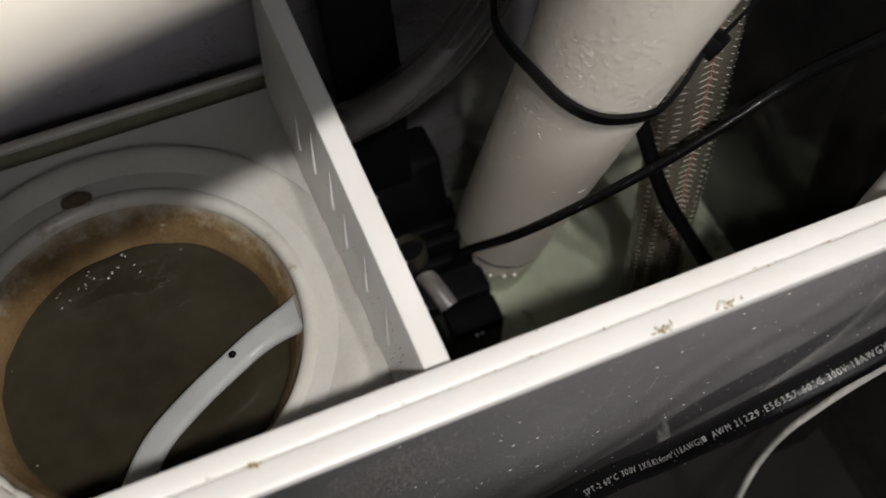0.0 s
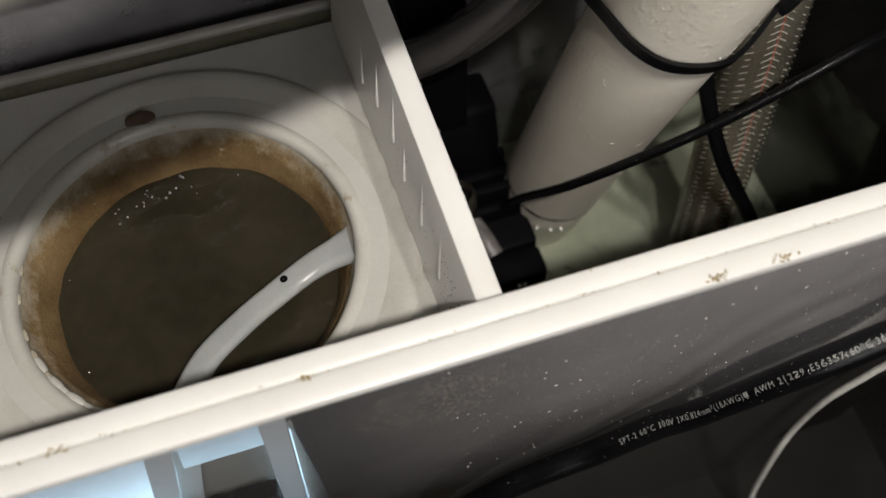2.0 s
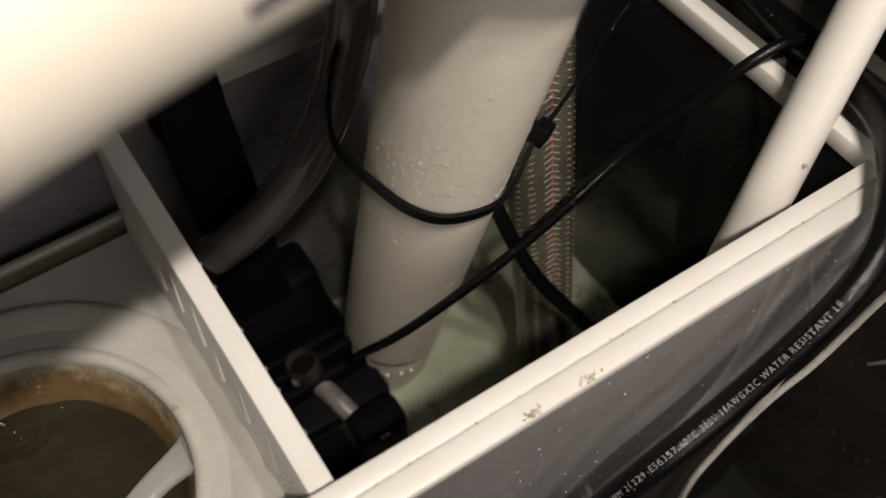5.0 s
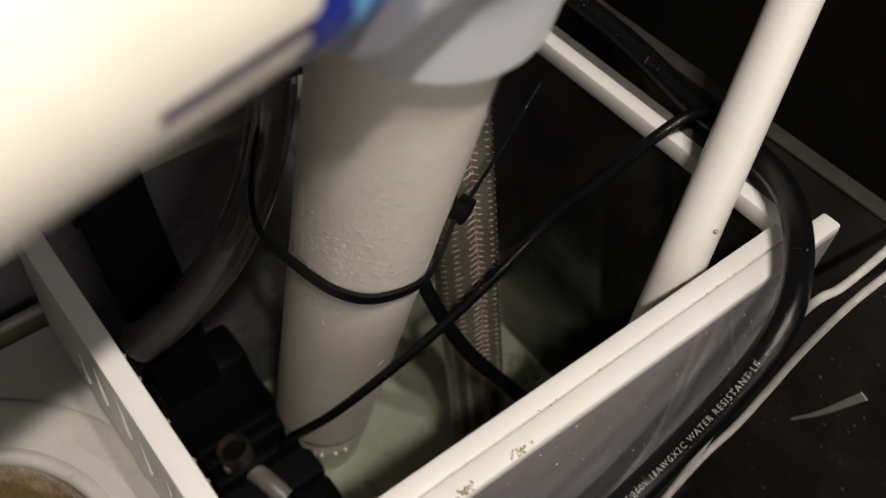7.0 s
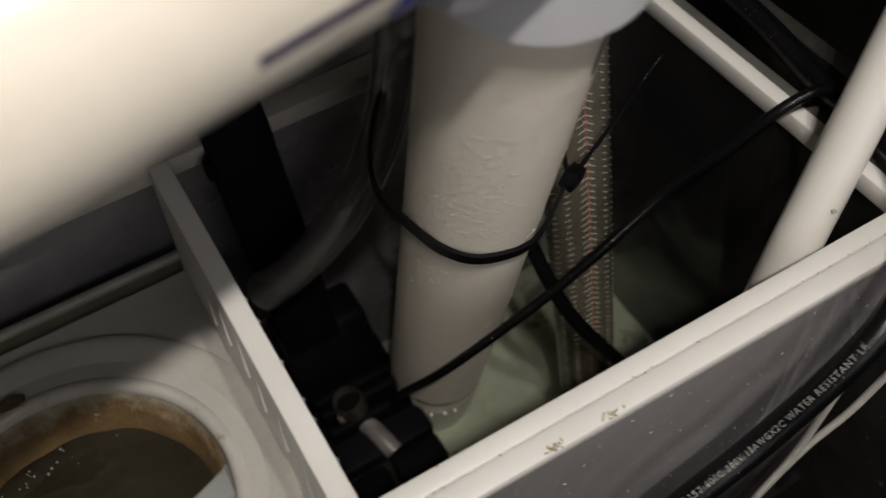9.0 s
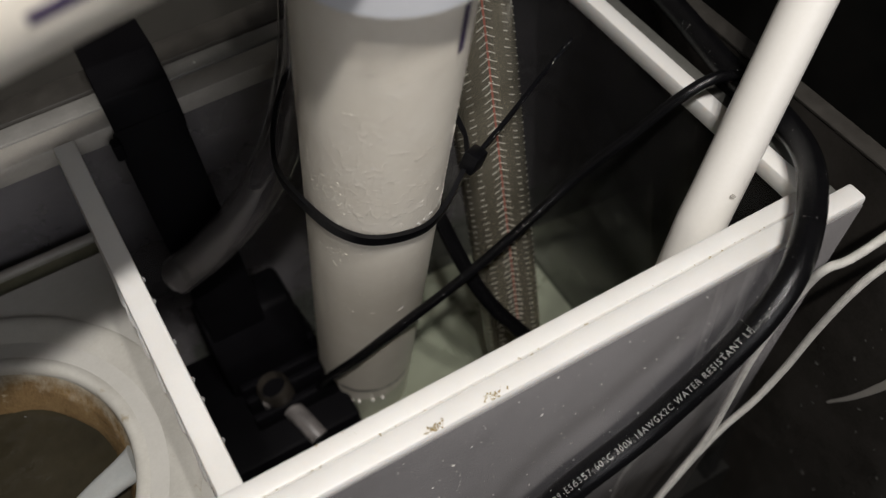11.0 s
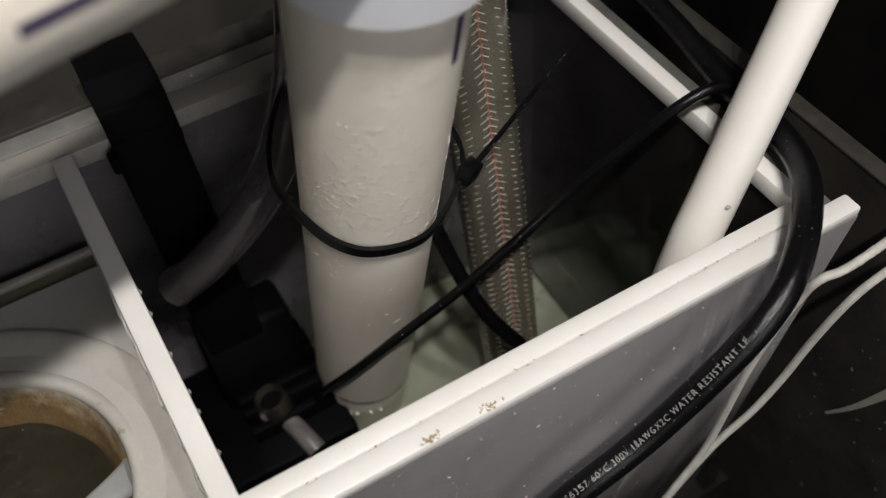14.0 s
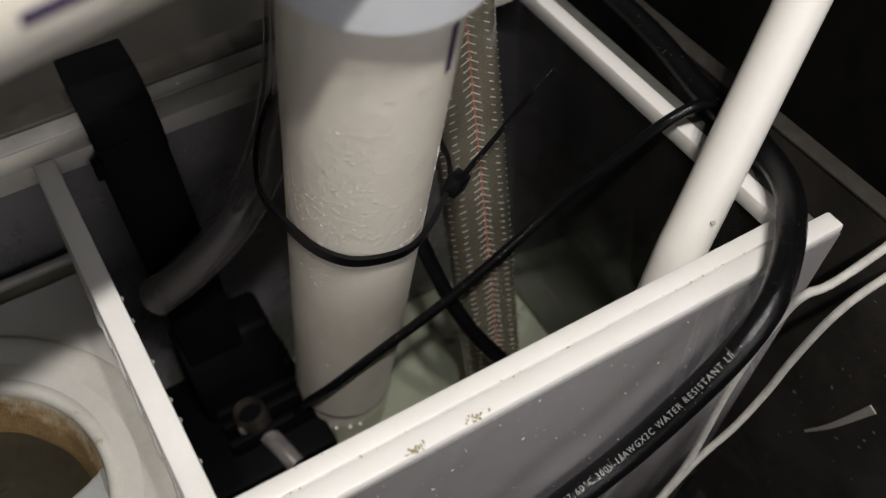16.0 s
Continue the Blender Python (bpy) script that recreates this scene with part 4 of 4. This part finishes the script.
part("dried_splashes", chips(on_pane(-0.02, 0.165, 0.310, 0.394), 420, 0.00020, 0.4, 2.4), LEDGE, sump, "white dried splashes on the front pane", "stuff", smooth=False)
part("dried_splashes", chips(on_pane(-0.02, 0.145, 0.240, 0.340), 40, 0.00042, 0.5, 1.5), SALT, sump, "white dried splashes on the front pane", "stuff", smooth=False)
part("dried_splashes", chips(on_pane(-0.02, 0.165, 0.320, 0.394), 70, 0.00026, 0.5, 3.2), SALT, sump, "bright crusts of dried splashes", "stuff", smooth=False)
part("algae_film", chips(on_pane(-0.044, 0.004, 0.350, 0.390, -0.020, 0.374), 1100, 0.00013, 0.3, 2.4), FILM, sump, "patch of fine brown algae grains", "stuff", smooth=False)


def clump(x, y, z, spread):
    def give():
        return Vector((rng.gauss(x, spread), max(-0.0126, min(-0.0008, rng.gauss(y, spread * 0.4))), z)), Vector((0, 0, 1)), Vector((rng.uniform(-1, 1), rng.uniform(-1, 1), 0)).normalized()
    return give


for x, y, spread, count in ((0.0500, -0.0118, 0.0009, 12), (0.0680, -0.0118, 0.0009, 9), (-0.0500, -0.0062, 0.0006, 6), (-0.1070, -0.0060, 0.0014, 9), (-0.1000, -0.0040, 0.0028, 5), (0.0250, -0.0030, 0.0030, 6)):
    part("dirt_crumb", chips(clump(x, y, RIM + 0.0001, spread * 1.7), count * 3, 0.00026, 0.6, 2.6), DIRT, sump, "brown crumb of dry algae", "stuff", smooth=False)


blot = lathe([(0.0001, 0.0009), (0.0010, 0.0008), (0.0020, 0.0005), (0.0027, 0.0002), (0.0032, -0.0012)], (0, 0, 0), 28)
for v in blot.verts:
    k = 1 + 0.22 * noise.noise(Vector((v.co.x * 500, v.co.y * 500, 3)))
    v.co = Vector((-0.0840 + v.co.x * 1.65 * k, 0.1212 + v.co.y * 1.02 * k, TZ + 0.0012 + v.co.z))
part("algae_spot", blot, SPOT, sump, "dark brown algae spot on the tray")


def on_groove():
    return Vector((rng.uniform(-0.20, 0.175), rng.gauss(-0.0061, 0.0003), RIM + 0.0001)), Vector((0, 0, 1)), Vector((1, rng.uniform(-0.2, 0.2), 0)).normalized()


part("groove_dirt", chips(on_groove, 55, 0.00016, 0.5, 4.0), DIRT, sump, "brown dirt in the joint", "stuff", smooth=False)


def on_partition():
    return Vector((-0.0073, min(0.14, 0.004 + rng.expovariate(1 / 0.022)), rng.uniform(TZ + 0.004, RIM - 0.016))), Vector((-1, 0, 0)), Vector((0, rng.uniform(-0.3, 0.3), 1)).normalized()


part("spatter", askew(chips(on_partition, 160, 0.00024, 0.3, 2.0)), EDGE, sump, "grey spatter on the partition", "stuff", smooth=False)
for y, z, k in ((0.104, 0.368, 1.0), (0.088, 0.378, 1.2), (0.072, 0.382, 1.3), (0.061, 0.376, 1.0), (0.045, 0.378, 1.2), (0.029, 0.376, 1.4)):
    drip = smoothed([(-0.0071, y, z + 0.009 * k), (-0.0074, y - 0.001, z + 0.003), (-0.0076, y - 0.002, z - 0.004), (-0.0074, y - 0.0022, z - 0.006 * k)], 0.001)
    part("drip", askew(sweep(drip, circle(0.0005, 8), scale=lambda u: 0.4 + 0.8 * u)), WHITE, sump, "white salt drip")
for y in (0.020, 0.034, 0.041, 0.055, 0.071, 0.080):
    bump = lathe([(0.0001, 0.0009), (0.0008, 0.0006), (0.0012, 0.0)], (0, 0, 0), 10)
    bmesh.ops.transform(bump, matrix=Matrix.Translation((0.0, y, RIM - 0.003 - 0.02 * (y % 0.013))) @ pose(0, 0, 0, 0, 90, 0), verts=bump.verts[:])
    part("droplet", askew(bump), BUBBLE, sump, "clear droplet")


def on_panel():
    return Vector((0.2058, rng.uniform(-0.16, -0.01), rng.uniform(0.22, 0.38))), Vector((-1, 0, 0)), Vector((0, rng.uniform(-1, 1), rng.uniform(-1, 1))).normalized()


part("dried_splashes", chips(on_panel, 90, 0.00055, 0.4, 2.4), EDGE, side, "grey dried splashes", "stuff", smooth=False)
scratch = smoothed([(0.2057, -0.0270, 0.286), (0.2057, -0.0350, 0.303), (0.2057, -0.0440, 0.328)], 0.002)
part("scratch", sweep(scratch, flat(0.0030, 0.0004), up=Vector((1, 0, 0)), scale=lambda u: 0.35 + 0.8 * u), LEDGE, side, "broad grey scratch")


def bubble(name, place, r, mat, parent):
    bm = bmesh.new()
    bmesh.ops.create_uvsphere(bm, u_segments=14, v_segments=10, radius=r, matrix=Matrix.Translation(place))
    return part(name, bm, mat, parent)


foam = thing("water_bubbles", "small clear bubbles on the murky water", "bubbles", kind="stuff")
for i in range(20):
    g = rng.random()
    if g < 0.45:
        x, y = rng.gauss(-0.098, 0.006), rng.gauss(0.100, 0.005)
    elif g < 0.6:
        x, y = rng.gauss(-0.083, 0.008), rng.gauss(0.104, 0.003)
    elif g < 0.75:
        x, y = rng.gauss(-0.118, 0.003), rng.gauss(0.075, 0.008)
    else:
        a = rng.uniform(0, 6.28)
        x, y = CX + 0.043 * math.cos(a), CY + 0.043 * math.sin(a)
    if (x - CX) ** 2 + (y - CY) ** 2 < 0.0435 ** 2:
        bubble("bubble", (x, y, 0.3278), rng.uniform(0.0003, 0.0006), BUBBLE, foam)


def on_glints():
    while True:
        x, y = (rng.gauss(-0.096, 0.005), rng.gauss(0.097, 0.0035)) if rng.random() < 0.6 else (rng.gauss(-0.085, 0.010), rng.gauss(0.101, 0.002))
        if (x - CX) ** 2 + (y - CY) ** 2 < 0.0435 ** 2:
            return Vector((x, y, 0.3279)), Vector((0, 0, 1)), Vector((rng.uniform(-1, 1), rng.uniform(-1, 1), 0)).normalized()


# white chips paint the cluster of glints on the murky water
part("glint_fleck", chips(on_glints, 14, 0.00022, 0.6, 1.8), SALT, foam, "white flecks in place of glints on the bubbles", "stuff", smooth=False)
ring = thing("rim_scum", "off-white scum blisters clinging to the sock collar", "bubbles", kind="stuff")
for a, r in ((199, 0.0016), (203, 0.0022), (208, 0.0015), (212, 0.0024), (216, 0.0018), (221, 0.0026), (226, 0.0019), (231, 0.0024), (236, 0.0017), (190, 0.0014), (176, 0.0012), (165, 0.0010)):
    bead = bmesh.new()
    at = Matrix.Translation((CX + 0.0516 * math.cos(radians(a)), CY + 0.0516 * math.sin(radians(a)), TZ - 0.0020))
    bmesh.ops.create_uvsphere(bead, u_segments=14, v_segments=10, radius=r, matrix=at @ Matrix.Rotation(radians(a), 4, "Z") @ Matrix.Diagonal((0.6, 1.7, 0.7, 1.0)))
    part("bubble", bead, FELT if r < 0.0018 else COLLAR, ring)
# beads are plain white: the bubbles' glints are painted into their colour
base = thing("waterline_bubbles", "white beads for the glinting bubbles at the waterline of pipe and hose", "bubbles", kind="stuff")
wl = AX(0.2408)
for a in (-139, -132, -124, -108, -96):
    bubble("bubble", (wl.x + 0.0222 * math.cos(radians(a)), wl.y + 0.0228 * math.sin(radians(a)), 0.2405), 0.0008, SALT, base)
for a in (-105, -90, -76, -60):
    bubble("bubble", (0.1285 + 0.0140 * math.cos(radians(a)), 0.0730 + 0.0140 * math.sin(radians(a)), 0.2405), 0.0007, SALT, base)
for x, y in ((0.0400, 0.0690), (0.0425, 0.0690), (0.0150, 0.0562)):
    bubble("bubble", (x, y, 0.2405), 0.0008, SALT, base)
